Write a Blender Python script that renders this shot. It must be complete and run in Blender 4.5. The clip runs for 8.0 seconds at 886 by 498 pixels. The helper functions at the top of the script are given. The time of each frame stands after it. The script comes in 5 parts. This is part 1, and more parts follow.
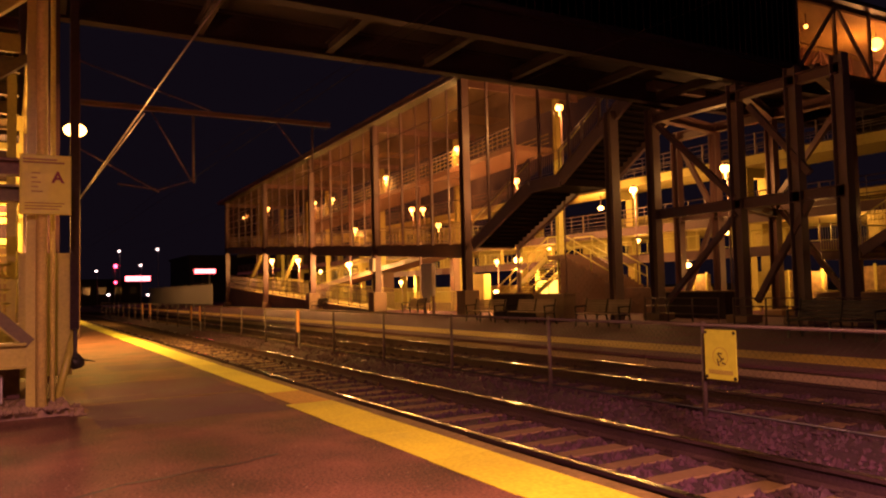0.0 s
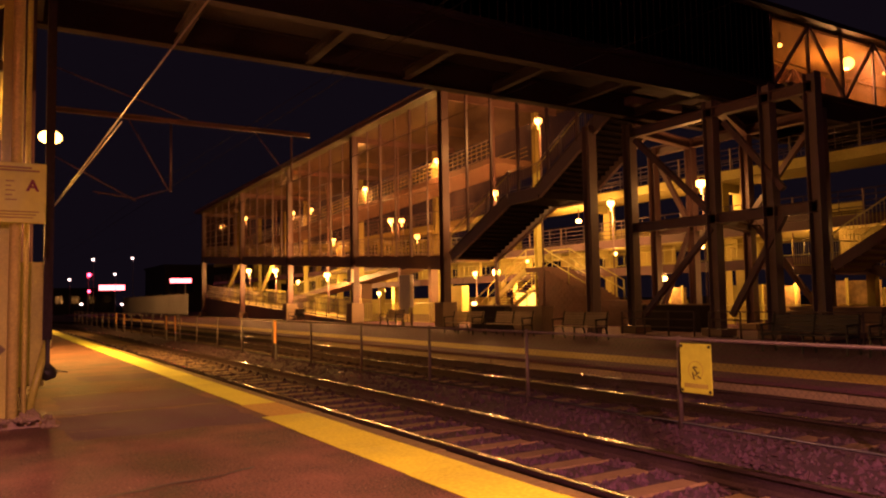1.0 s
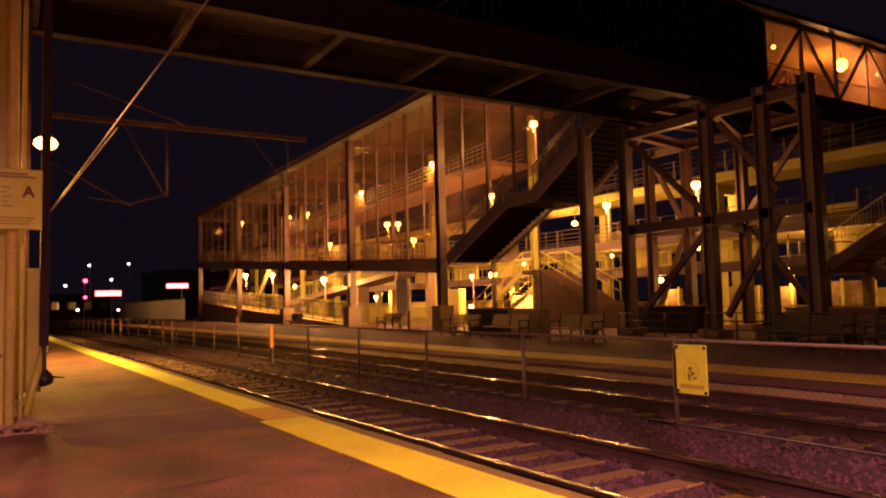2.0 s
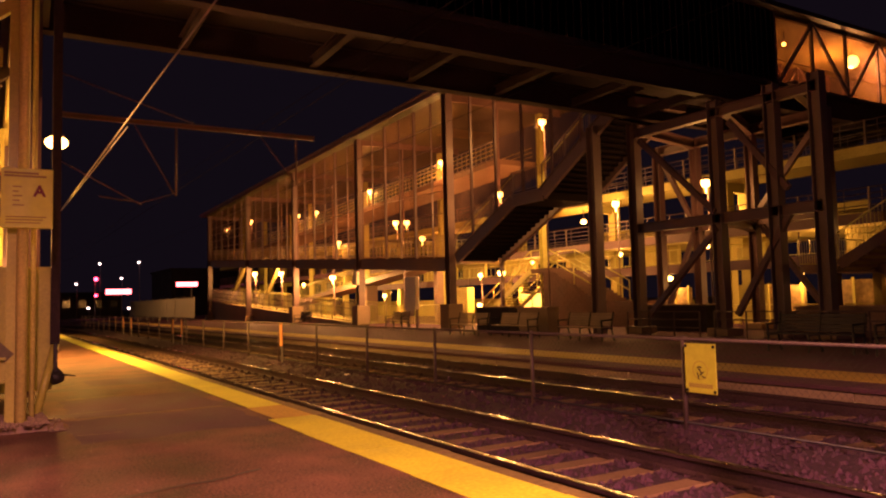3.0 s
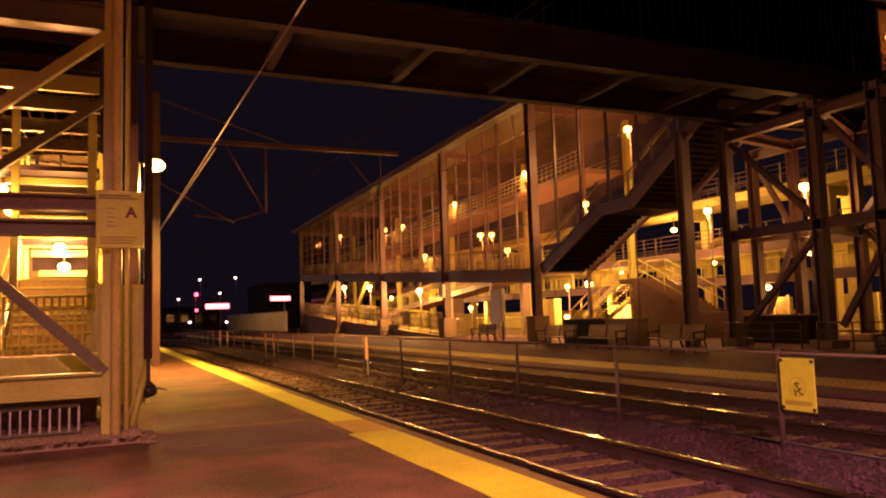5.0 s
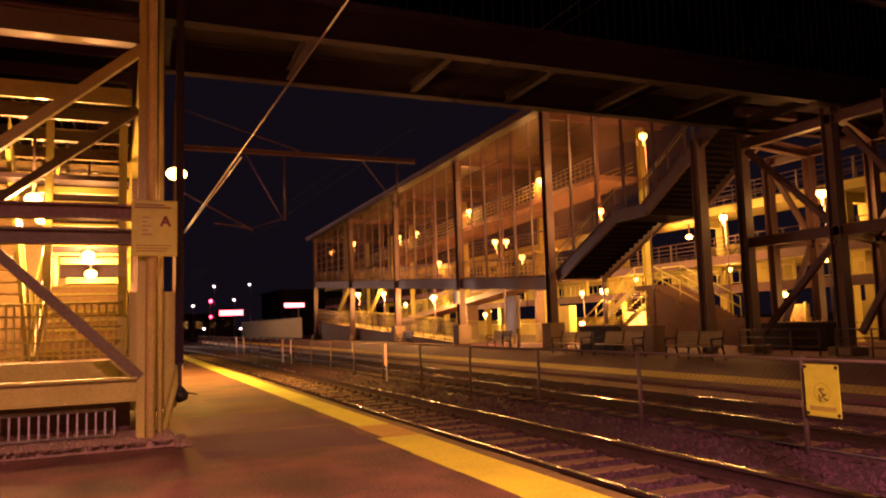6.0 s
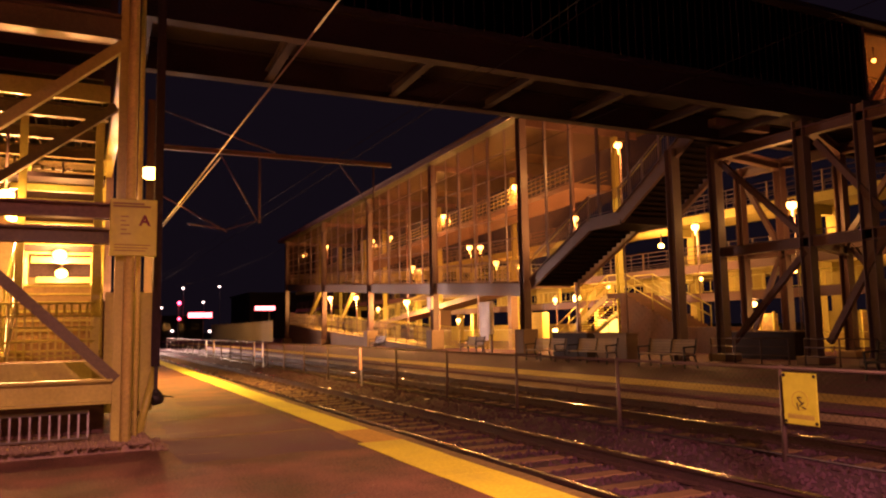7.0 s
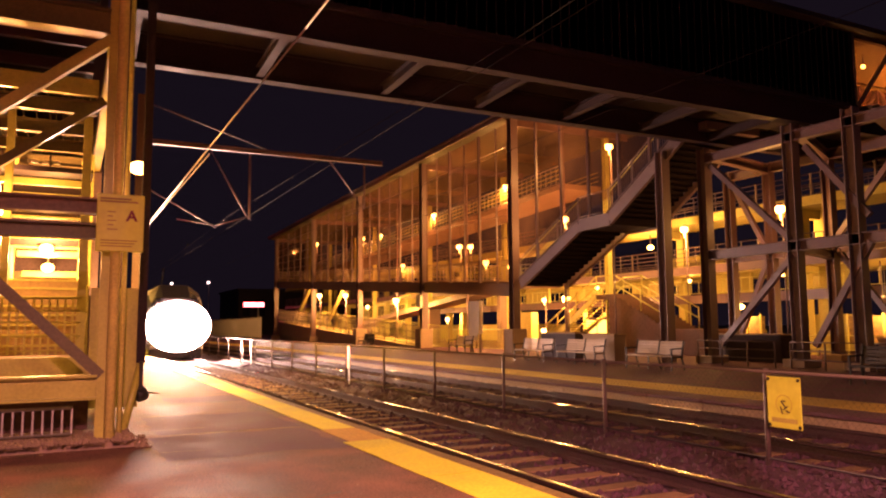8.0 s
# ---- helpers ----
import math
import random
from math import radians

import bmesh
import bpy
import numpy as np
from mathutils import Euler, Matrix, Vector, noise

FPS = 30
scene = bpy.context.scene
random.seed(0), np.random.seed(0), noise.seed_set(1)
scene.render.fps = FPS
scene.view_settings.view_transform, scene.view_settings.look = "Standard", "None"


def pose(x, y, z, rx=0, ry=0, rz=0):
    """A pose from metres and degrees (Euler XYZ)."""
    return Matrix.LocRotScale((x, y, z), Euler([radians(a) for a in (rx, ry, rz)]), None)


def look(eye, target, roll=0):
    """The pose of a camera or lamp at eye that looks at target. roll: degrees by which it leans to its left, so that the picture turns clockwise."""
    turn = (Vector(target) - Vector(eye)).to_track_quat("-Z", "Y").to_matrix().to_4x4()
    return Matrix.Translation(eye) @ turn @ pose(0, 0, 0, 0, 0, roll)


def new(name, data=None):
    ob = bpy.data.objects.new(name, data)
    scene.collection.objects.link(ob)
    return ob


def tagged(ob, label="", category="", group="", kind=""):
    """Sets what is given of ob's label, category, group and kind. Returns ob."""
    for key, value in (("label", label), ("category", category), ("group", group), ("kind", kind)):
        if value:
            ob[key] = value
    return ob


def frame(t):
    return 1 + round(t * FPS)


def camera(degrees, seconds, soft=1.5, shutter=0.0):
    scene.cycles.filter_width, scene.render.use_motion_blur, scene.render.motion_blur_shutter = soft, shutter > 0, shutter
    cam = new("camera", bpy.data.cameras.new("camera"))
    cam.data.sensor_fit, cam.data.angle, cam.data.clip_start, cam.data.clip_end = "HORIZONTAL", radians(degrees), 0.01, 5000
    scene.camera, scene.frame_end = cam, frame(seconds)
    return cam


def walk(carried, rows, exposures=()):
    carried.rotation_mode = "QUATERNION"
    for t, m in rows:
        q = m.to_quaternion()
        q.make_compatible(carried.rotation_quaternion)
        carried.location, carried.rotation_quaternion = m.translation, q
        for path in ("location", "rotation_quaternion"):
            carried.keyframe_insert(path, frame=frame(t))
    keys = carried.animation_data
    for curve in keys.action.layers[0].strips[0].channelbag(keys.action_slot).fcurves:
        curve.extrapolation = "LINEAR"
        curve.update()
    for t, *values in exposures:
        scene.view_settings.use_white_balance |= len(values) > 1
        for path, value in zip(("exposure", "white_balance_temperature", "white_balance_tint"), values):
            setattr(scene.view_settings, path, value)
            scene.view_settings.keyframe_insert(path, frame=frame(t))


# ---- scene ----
cam = camera(61.4, 8.0, soft=2.1)
PATH = [
    (0, (-0.005, -0.01, 1.398), (0.997, 1.718, 1.503), -1.4),
    (0.5, (-0.012, -0.021, 1.398), (1.017, 1.69, 1.516), -1.1),
    (1, (-0.02, -0.022, 1.411), (1.031, 1.674, 1.545), -1.0),
    (1.5, (-0.027, -0.04, 1.407), (1.038, 1.647, 1.549), -1.4),
    (3, (-0.025, -0.062, 1.411), (1.014, 1.642, 1.55), -1.4),
    (3.5, (0.028, 0.011, 1.418), (1.064, 1.716, 1.551), -0.8),
    (4, (0.165, 0.031, 1.394), (1.098, 1.794, 1.54), 0.6),
    (4.5, (0.193, 0.021, 1.427), (1.062, 1.815, 1.59), -1.1),
    (6, (-0.104, -0.115, 1.434), (0.699, 1.706, 1.63), -1.8),
    (6.5, (-0.206, -0.046, 1.418), (0.632, 1.758, 1.627), -1.7),
    (7, (-0.23, -0.024, 1.432), (0.641, 1.764, 1.64), -1.1),
    (7.5, (-0.206, -0.067, 1.444), (0.679, 1.715, 1.65), -0.4),
    (8, (-0.205, -0.036, 1.447), (0.689, 1.741, 1.651), -0.4),
]
walk(cam, [(t, look(eye, target, roll)) for t, eye, target, roll in PATH],
     exposures=[(0.0, 1.38, 6050, 44), (4.0, 1.57, 6050, 44), (7.4, 1.6, 6050, 44), (8.0, 2.0, 6050, 44)])

# ---- world and large lights ----
SODIUM = (1.0, 0.455, 0.10)
# pinkish colour of an unseen, added lamp behind the camera
UNSEEN_LAMP_PINK = (1.0, 0.375, 0.31)
GOLD = (1.0, 0.475, 0.085)
world = bpy.data.worlds.new("night_sky")
scene.world = world
world.use_nodes = True
world.node_tree.nodes["Background"].inputs[0].default_value = (0.0017, 0.0012, 0.0017, 1)
world.node_tree.nodes["Background"].inputs[1].default_value = 1.0


# ---- materials ----
def mat(name, color, rough=0.7, metal=0.0, vary=0.25, grain=18.0, stain=1.3, bump=0.25, bump_scale=None, spread=0.0, coat=0.0, dark=None, spec=0.5, span=0.38):
    """A surface with grain, larger stains and fine relief; spread varies the pieces."""
    m = bpy.data.materials.new(name)
    m.use_nodes = True
    n, l = m.node_tree.nodes, m.node_tree.links
    b = n["Principled BSDF"]
    tc = n.new("ShaderNodeTexCoord")
    fine, big = n.new("ShaderNodeTexNoise"), n.new("ShaderNodeTexNoise")
    fine.inputs["Scale"].default_value, fine.inputs["Detail"].default_value = grain, 4
    big.inputs["Scale"].default_value, big.inputs["Detail"].default_value = stain, 3
    geo = n.new("ShaderNodeNewGeometry")
    l.new(geo.outputs["Position"], fine.inputs["Vector"])
    l.new(geo.outputs["Position"], big.inputs["Vector"])
    add = n.new("ShaderNodeMath"); add.operation = "ADD"
    l.new(fine.outputs[0], add.inputs[0]); l.new(big.outputs[0], add.inputs[1])
    last = add.outputs[0]
    if spread:
        info = n.new("ShaderNodeObjectInfo")
        mul = n.new("ShaderNodeMath"); mul.operation = "MULTIPLY_ADD"
        l.new(info.outputs["Random"], mul.inputs[0]); mul.inputs[1].default_value = spread
        l.new(last, mul.inputs[2])
        last = mul.outputs[0]
    ramp = n.new("ShaderNodeMapRange")
    ramp.inputs["From Min"].default_value, ramp.inputs["From Max"].default_value = 1 - span, 1 + span + spread
    l.new(last, ramp.inputs["Value"])
    mix = n.new("ShaderNodeMix"); mix.data_type = "RGBA"
    lo = dark or [c * (1 - vary) for c in color]
    hi = [min(1, c * (1 + vary)) for c in color]
    mix.inputs[6].default_value, mix.inputs[7].default_value = (*lo, 1), (*hi, 1)
    l.new(ramp.outputs[0], mix.inputs[0])
    l.new(mix.outputs[2], b.inputs["Base Color"])
    rr = n.new("ShaderNodeMapRange")
    rr.inputs["From Min"].default_value, rr.inputs["From Max"].default_value = 0.3, 0.7
    rr.inputs["To Min"].default_value, rr.inputs["To Max"].default_value = max(0.05, rough - 0.14), min(1, rough + 0.12)
    l.new(big.outputs[0], rr.inputs["Value"])
    l.new(rr.outputs[0], b.inputs["Roughness"])
    b.inputs["Metallic"].default_value = metal
    b.inputs["Coat Weight"].default_value = coat
    b.inputs["Specular IOR Level"].default_value = spec
    if bump:
        bm_ = n.new("ShaderNodeBump")
        bm_.inputs["Strength"].default_value, bm_.inputs["Distance"].default_value = bump, 0.02
        if bump_scale:
            f2 = n.new("ShaderNodeTexNoise")
            f2.inputs["Scale"].default_value, f2.inputs["Detail"].default_value = bump_scale, 3
            l.new(geo.outputs["Position"], f2.inputs["Vector"])
            l.new(f2.outputs[0], bm_.inputs["Height"])
        else:
            l.new(fine.outputs[0], bm_.inputs["Height"])
        l.new(bm_.outputs[0], b.inputs["Normal"])
    return m


def glow(name, color, strength):
    m = bpy.data.materials.new(name)
    m.use_nodes = True
    b = m.node_tree.nodes["Principled BSDF"]
    b.inputs["Base Color"].default_value = (*[min(1, c) for c in color], 1)
    b.inputs["Emission Color"].default_value = (*color, 1)
    b.inputs["Emission Strength"].default_value = strength
    return m


def pane_glass(name, clear, tint, dust):
    """Dusty glass: mostly clear, a little gloss and a film of grime."""
    m = bpy.data.materials.new(name)
    m.use_nodes = True
    n, l = m.node_tree.nodes, m.node_tree.links
    n.remove(n["Principled BSDF"])
    tr, gl, tl, df = (n.new("ShaderNodeBsdf" + k) for k in ("Transparent", "Glossy", "Translucent", "Diffuse"))
    tr.inputs[0].default_value = (*tint, 1)
    gl.inputs["Roughness"].default_value = 0.08
    tl.inputs[0].default_value = (*dust, 1)
    df.inputs[0].default_value = (*dust, 1)
    no = n.new("ShaderNodeTexNoise"); no.inputs["Scale"].default_value = 0.9; no.inputs["Detail"].default_value = 6
    geo = n.new("ShaderNodeNewGeometry"); l.new(geo.outputs["Position"], no.inputs["Vector"])
    mr = n.new("ShaderNodeMapRange")
    mr.inputs["From Min"].default_value, mr.inputs["From Max"].default_value = 0.3, 0.7
    mr.inputs["To Min"].default_value, mr.inputs["To Max"].default_value = 1 - clear - 0.1, 1 - clear + 0.1
    l.new(no.outputs[0], mr.inputs["Value"])
    a, b, c = (n.new("ShaderNodeMixShader") for _ in range(3))
    a.inputs[0].default_value = 0.35
    l.new(tl.outputs[0], a.inputs[1]); l.new(df.outputs[0], a.inputs[2])
    l.new(mr.outputs[0], b.inputs[0]); l.new(tr.outputs[0], b.inputs[1]); l.new(a.outputs[0], b.inputs[2])
    c.inputs[0].default_value = 0.05
    l.new(b.outputs[0], c.inputs[1]); l.new(gl.outputs[0], c.inputs[2])
    l.new(c.outputs[0], n["Material Output"].inputs[0])
    return m


FARASPHALT = mat("dark_asphalt", (0.098, 0.036, 0.074), 0.75, vary=0.6, grain=30, stain=1.1, bump=0.5, bump_scale=120, spec=0.2)
ASPHALT = mat("asphalt", (0.150, 0.069, 0.046), 0.75, vary=0.8, grain=42, stain=1.1, bump=0.8, bump_scale=90, spec=0.35, span=0.25)
PATCH = mat("asphalt_patch", (0.104, 0.040, 0.064), 0.85, vary=0.35, grain=50, stain=1.1, bump=0.5, bump_scale=120)
YELLOW = mat("yellow_tactile", (0.76, 0.76, 0.004), 0.75, vary=0.3, grain=26, stain=1.3, bump=0.3, spread=0.25)
YELLOW_WORN = mat("worn_yellow_tactile", (0.50, 0.34, 0.03), 0.8, vary=0.5, grain=20, stain=0.7, bump=0.3, spread=0.3)
COPING = mat("stained_coping", (0.21, 0.15, 0.045), 0.8, vary=0.7, grain=14, stain=2.2, bump=0.4, spread=0.3)
CONCRETE = mat("concrete", (0.28, 0.20, 0.13), 0.8, vary=0.35, grain=22, stain=0.8, bump=0.35, spread=0.4)
# lamp yellow is mixed into this concrete's base colour
CONCRETE_WARM = mat("amber_concrete", (0.36, 0.31, 0.05), 0.85, vary=0.22, grain=12, stain=0.35, bump=0.2)
BALLAST = mat("ballast", (0.040, 0.016, 0.034), 0.9, vary=0.6, grain=34, stain=0.8, bump=1.0, bump_scale=40)
STONE = mat("ballast_stone", (0.050, 0.0195, 0.040), 0.85, vary=0.6, grain=9, stain=0.7, bump=0.4)
GROUND = mat("ground", (0.05, 0.045, 0.04), 0.95, vary=0.4, grain=3, stain=0.1)
TIE = mat("tie", (0.155, 0.095, 0.05), 0.85, vary=0.45, grain=25, stain=3.0, bump=0.6, spread=0.5)
RUST = mat("rail_rust", (0.042, 0.022, 0.027), 0.8, 0.0, vary=0.5, grain=40, stain=2.0, bump=0.4, spec=0.2)
RAILTOP = mat("rail_head", (0.20, 0.17, 0.20), 0.24, 1.0, vary=0.5, grain=30, stain=1.6, bump=0.1)
STEEL = mat("painted_steel", (0.15, 0.098, 0.10), 0.5, 0.0, vary=0.25, grain=25, stain=0.7, bump=0.15)
PIERSTEEL = mat("grey_tower_steel", (0.17, 0.118, 0.125), 0.5, vary=0.25, grain=25, stain=0.7, bump=0.15)
HALLSTEEL = mat("brown_painted_steel", (0.115, 0.060, 0.066), 0.5, vary=0.3, grain=22, stain=0.8, bump=0.15)
# near-black base colour; under the tower landings it stands for shade
GIRDER = mat("dark_steel", (0.038, 0.026, 0.031), 0.7, vary=0.35, grain=20, stain=0.7, bump=0.2, spec=0.08)
# tan steel with shade mixed into its colour
SHADED_TAN = mat("shaded_tan_steel", (0.12, 0.095, 0.03), 0.5, vary=0.3, grain=25, stain=0.9, bump=0.15)
# ochre that stands for amber-lit wall
BRICKGOLD = mat("ochre_wall_patch", (0.24, 0.17, 0.05), 0.85, vary=0.6, grain=6, stain=1.6, bump=0.4)
# shade below stair and top landing, put in as a near-black colour
SHADE_BLACK = mat("shaded_underside", (0.018, 0.012, 0.014), 0.85, vary=0.4, grain=20, stain=0.9, bump=0.2, spec=0.08)
BEAMPAINT = mat("weathered_brown_beam", (0.19, 0.115, 0.07), 0.6, vary=0.35, grain=18, stain=0.6, bump=0.2)
SEAM = mat("pale_joint", (0.28, 0.19, 0.09), 0.9, vary=0.5, grain=40, stain=3, bump=0.3)
CONDUIT = mat("bright_conduit", (0.74, 0.66, 0.16), 0.4, 0.0, vary=0.25, grain=30, stain=1.4, bump=0.1)
STEEL_TAN = mat("tan_painted_steel", (0.46, 0.435, 0.06), 0.45, 0.0, vary=0.2, grain=25, stain=0.9, bump=0.15)
GALV = mat("galvanised", (0.42, 0.40, 0.38), 0.45, 0.75, vary=0.25, grain=35, stain=2.2, bump=0.1)
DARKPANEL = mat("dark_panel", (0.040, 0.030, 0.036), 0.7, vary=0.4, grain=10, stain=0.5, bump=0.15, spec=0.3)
DECKING = mat("corrugated_deck", (0.34, 0.25, 0.07), 0.55, 0.2, vary=0.3, grain=14, stain=0.8, bump=0.15)
WOOD = mat("bench_wood", (0.36, 0.27, 0.19), 0.6, vary=0.35, grain=30, stain=3, bump=0.3, spread=0.3)
IRON = mat("black_iron", (0.03, 0.028, 0.028), 0.5, 0.4, vary=0.3, grain=40, stain=4, bump=0.2)
BRICK = mat("brown_masonry", (0.115, 0.060, 0.045), 0.85, vary=0.4, grain=16, stain=1.2, bump=0.5)
SIGNWHITE = mat("sign_white", (0.78, 0.72, 0.60), 0.45, vary=0.08, grain=12, stain=2.0, bump=0.05)
SIGNYELLOW = mat("sign_yellow", (0.66, 0.70, 0.035), 0.45, vary=0.1, grain=12, stain=3.0, bump=0.05)
INK = mat("sign_ink", (0.05, 0.03, 0.03), 0.6, vary=0.1, bump=0)
# near-black colour that makes the wires look unlit
UNLIT_BLACK = mat("unlit_black", (0.008, 0.006, 0.007), 0.9, vary=0.4, grain=12, stain=0.8, bump=0.2, spec=0.05)
FENCEWHITE = mat("white_painted_fence", (0.20, 0.19, 0.19), 0.6, vary=0.2, grain=20, stain=1.2, bump=0.1)
REDINK = mat("sign_red", (0.20, 0.02, 0.018), 0.6, vary=0.1, bump=0)
FENCEGREY = mat("weathered_fence_steel", (0.11, 0.075, 0.072), 0.55, 0.2, vary=0.35, grain=40, stain=3, bump=0.2)
ORANGE = mat("marker_orange", (0.80, 0.36, 0.05), 0.5, vary=0.15, grain=14, stain=2, bump=0.1)
TRAINSKIN = mat("train_silver", (0.45, 0.45, 0.47), 0.35, 0.7, vary=0.15, grain=8, stain=0.6, bump=0.05)
TRAINDARK = mat("train_dark", (0.03, 0.03, 0.035), 0.25, vary=0.2, grain=9, stain=1, bump=0.02)
BULB = glow("sodium_bulb", (1.0, 0.50, 0.06), 8.0)
FARBULB = glow("far_bulb", (1.0, 0.78, 0.55), 3)
REDLED = glow("red_led", (1.0, 0.10, 0.08), 5)
SIGNALRED = glow("signal_red", (1.0, 0.05, 0.08), 6)
# for the oversized oval that stands for the train's lamp glare
HEADLIGHT_GLARE = glow("headlight_glare", (1.0, 0.64, 0.38), 118)
GLASS = pane_glass("grimy_glass", 0.78, (0.78, 0.60, 0.46), (0.13, 0.074, 0.062))
BRIDGEGLASS = pane_glass("bridge_glass", 0.80, (0.9, 0.72, 0.55), (0.33, 0.20, 0.14))
DARKPANE = mat("dark_window", (0.02, 0.02, 0.025), 0.12, vary=0.2, bump=0)


# ---- mesh helpers ----
def box(bm, x0, x1, y0, y1, z0, z1, bevel=0.0):
    ps = [(x, y, z) for x in (x0, x1) for y in (y0, y1) for z in (z0, z1)]
    v = [bm.verts.new(p) for p in ps]
    fs = [bm.faces.new([v[i] for i in q]) for q in ((0, 1, 3, 2), (4, 6, 7, 5), (0, 4, 5, 1), (2, 3, 7, 6), (0, 2, 6, 4), (1, 5, 7, 3))]
    if bevel:
        es = list({e for f in fs for e in f.edges})
        bmesh.ops.bevel(bm, geom=es, offset=bevel, segments=1, affect="EDGES", profile=0.5)


def axes(p, q):
    p, q = Vector(p), Vector(q)
    d = (q - p)
    ln = d.length
    d = d.normalized()
    side = d.cross(Vector((0, 0, 1)))
    if side.length < 0.02:
        side = Vector((1, 0, 0))
    side.normalize()
    up = side.cross(d).normalized()
    return p, d, side, up, ln


def bar(bm, p, q, w, h):
    """A straight square-cut bar from p to q, w wide and h high."""
    p, d, s, u, ln = axes(p, q)
    v = [bm.verts.new(p + d * a * ln + s * b * w / 2 + u * c * h / 2) for a in (0, 1) for b in (-1, 1) for c in (-1, 1)]
    for i in ((0, 1, 3, 2), (4, 6, 7, 5), (0, 4, 5, 1), (2, 3, 7, 6), (0, 2, 6, 4), (1, 5, 7, 3)):
        bm.faces.new([v[k] for k in i])


def tube(bm, p, q, r, seg=8, r2=None):
    p, d, s, u, ln = axes(p, q)
    r2 = r if r2 is None else r2
    a = [bm.verts.new(p + (s * math.cos(k * 2 * math.pi / seg) + u * math.sin(k * 2 * math.pi / seg)) * r) for k in range(seg)]
    b = [bm.verts.new(p + d * ln + (s * math.cos(k * 2 * math.pi / seg) + u * math.sin(k * 2 * math.pi / seg)) * r2) for k in range(seg)]
    for k in range(seg):
        f = bm.faces.new((a[k], a[(k + 1) % seg], b[(k + 1) % seg], b[k]))
        f.smooth = True
    bm.faces.new(a[::-1]); bm.faces.new(b)


def ibeam(bm, p, q, w, h, t=0.03, turn=False):
    """A rolled H section; turn swaps flanges and web."""
    p, d, s, u, ln = axes(p, q)
    if turn:
        s, u = u, s
    b, c, k = w / 2, h / 2, t * 0.4
    sec = ((-b, -c), (b, -c), (b, -c + t), (k, -c + t), (k, c - t), (b, c - t), (b, c), (-b, c), (-b, c - t), (-k, c - t), (-k, -c + t), (-b, -c + t))
    e = [[bm.verts.new(p + d * a * ln + s * x + u * z) for x, z in sec] for a in (0, 1)]
    for i in range(12):
        j = (i + 1) % 12
        bm.faces.new((e[0][i], e[0][j], e[1][j], e[1][i]))
    bm.faces.new(e[0]); bm.faces.new(e[1][::-1])


def ribbed(bm, n, step, at):
    """A ribbed sheet in one piece; at(a, lift, far) gives a point from the run, the rib's lift and the far edge."""
    rows = []
    for k in range(n):
        for a, lift in ((0.0, 0), (0.45, 0), (0.55, 1), (0.95, 1)):
            rows.append([bm.verts.new(at((k + a) * step, lift, far)) for far in (0, 1)])
    for a, b in zip(rows, rows[1:]):
        bm.faces.new((a[0], b[0], b[1], a[1]))
    bmesh.ops.solidify(bm, geom=bm.faces[:], thickness=0.012)


def slab(bm, x0, x1, y0, z0, y1, z1, t):
    v = [bm.verts.new((x, y, z - d)) for x in (x0, x1) for (y, z) in ((y0, z0), (y1, z1)) for d in (t, 0)]
    for i in ((0, 1, 3, 2), (4, 6, 7, 5), (0, 4, 5, 1), (2, 3, 7, 6), (0, 2, 6, 4), (1, 5, 7, 3)):
        bm.faces.new([v[k] for k in i])


def ball(bm, c, r, seg=10, flat=1.0):
    m = Matrix.Translation(c) @ Matrix.Diagonal((1, 1, flat, 1))
    res = bmesh.ops.create_uvsphere(bm, u_segments=seg, v_segments=max(6, seg // 2 + 2), radius=r, matrix=m)
    for v in res["verts"]:
        for f in v.link_faces:
            f.smooth = True


def disc(bm, c, r, axis, seg=16, t=0.02):
    c, axis = Vector(c), Vector(axis).normalized()
    tube(bm, c - axis * t / 2, c + axis * t / 2, r, seg)


def part(name, bm, material, parent=None, label=""):
    me = bpy.data.meshes.new(name)
    bmesh.ops.recalc_face_normals(bm, faces=bm.faces)
    bm.to_mesh(me)
    bm.free()
    me.materials.append(material)
    ob = new(name, me)
    if parent is not None:
        ob.parent = parent
    if label:
        ob["label"] = label
    return ob


def made(f, *a, **k):
    """A fresh bmesh filled by one call."""
    bm = bmesh.new()
    f(bm, *a, **k)
    return bm


def thing(name, label, category, group="", kind="", at=None):
    ob = new(name)
    ob.empty_display_size = 0.2
    if at is not None:
        ob.matrix_basis = at
    return tagged(ob, label, category, group, kind)


def piece(name, mesh, at, parent):
    ob = new(name, mesh)
    ob.parent = parent
    ob.matrix_basis = at
    return ob


def sodium(parent, at, watts, radius=0.12, hooded=False, color=SODIUM):
    d = bpy.data.lights.new("sodium_light", "SPOT" if hooded else "POINT")
    d.energy, d.color, d.shadow_soft_size = watts, color, radius
    if hooded:
        d.spot_size, d.spot_blend = radians(164), 0.85
    ob = new("sodium_light", d)
    ob.location = at
    if parent is not None:
        ob.parent = parent
    return ob


# ---- ground, platforms, tracks ----
RAIL = -0.12
bm = bmesh.new()
xs = (-600, -40, 3.6, 3.9, 10.6, 10.9, 80, 600)
ys = (-300, -30, 0, 40, 120, 300, 900)
vs = [[bm.verts.new((x, y, -0.42)) for y in ys] for x in xs]
for i in range(len(xs) - 1):
    for j in range(len(ys) - 1):
        bm.faces.new((vs[i][j], vs[i + 1][j], vs[i + 1][j + 1], vs[i][j + 1]))
tagged(part("ground", bm, GROUND), "dark bare ground reaching to the horizon", "ground", kind="structure")

near = tagged(part("near_platform", made(box, -14, 3.545, -30, 57.5, -0.6, 0.0), ASPHALT), "worn brown asphalt platform with patches and cracks", "platform", kind="structure")
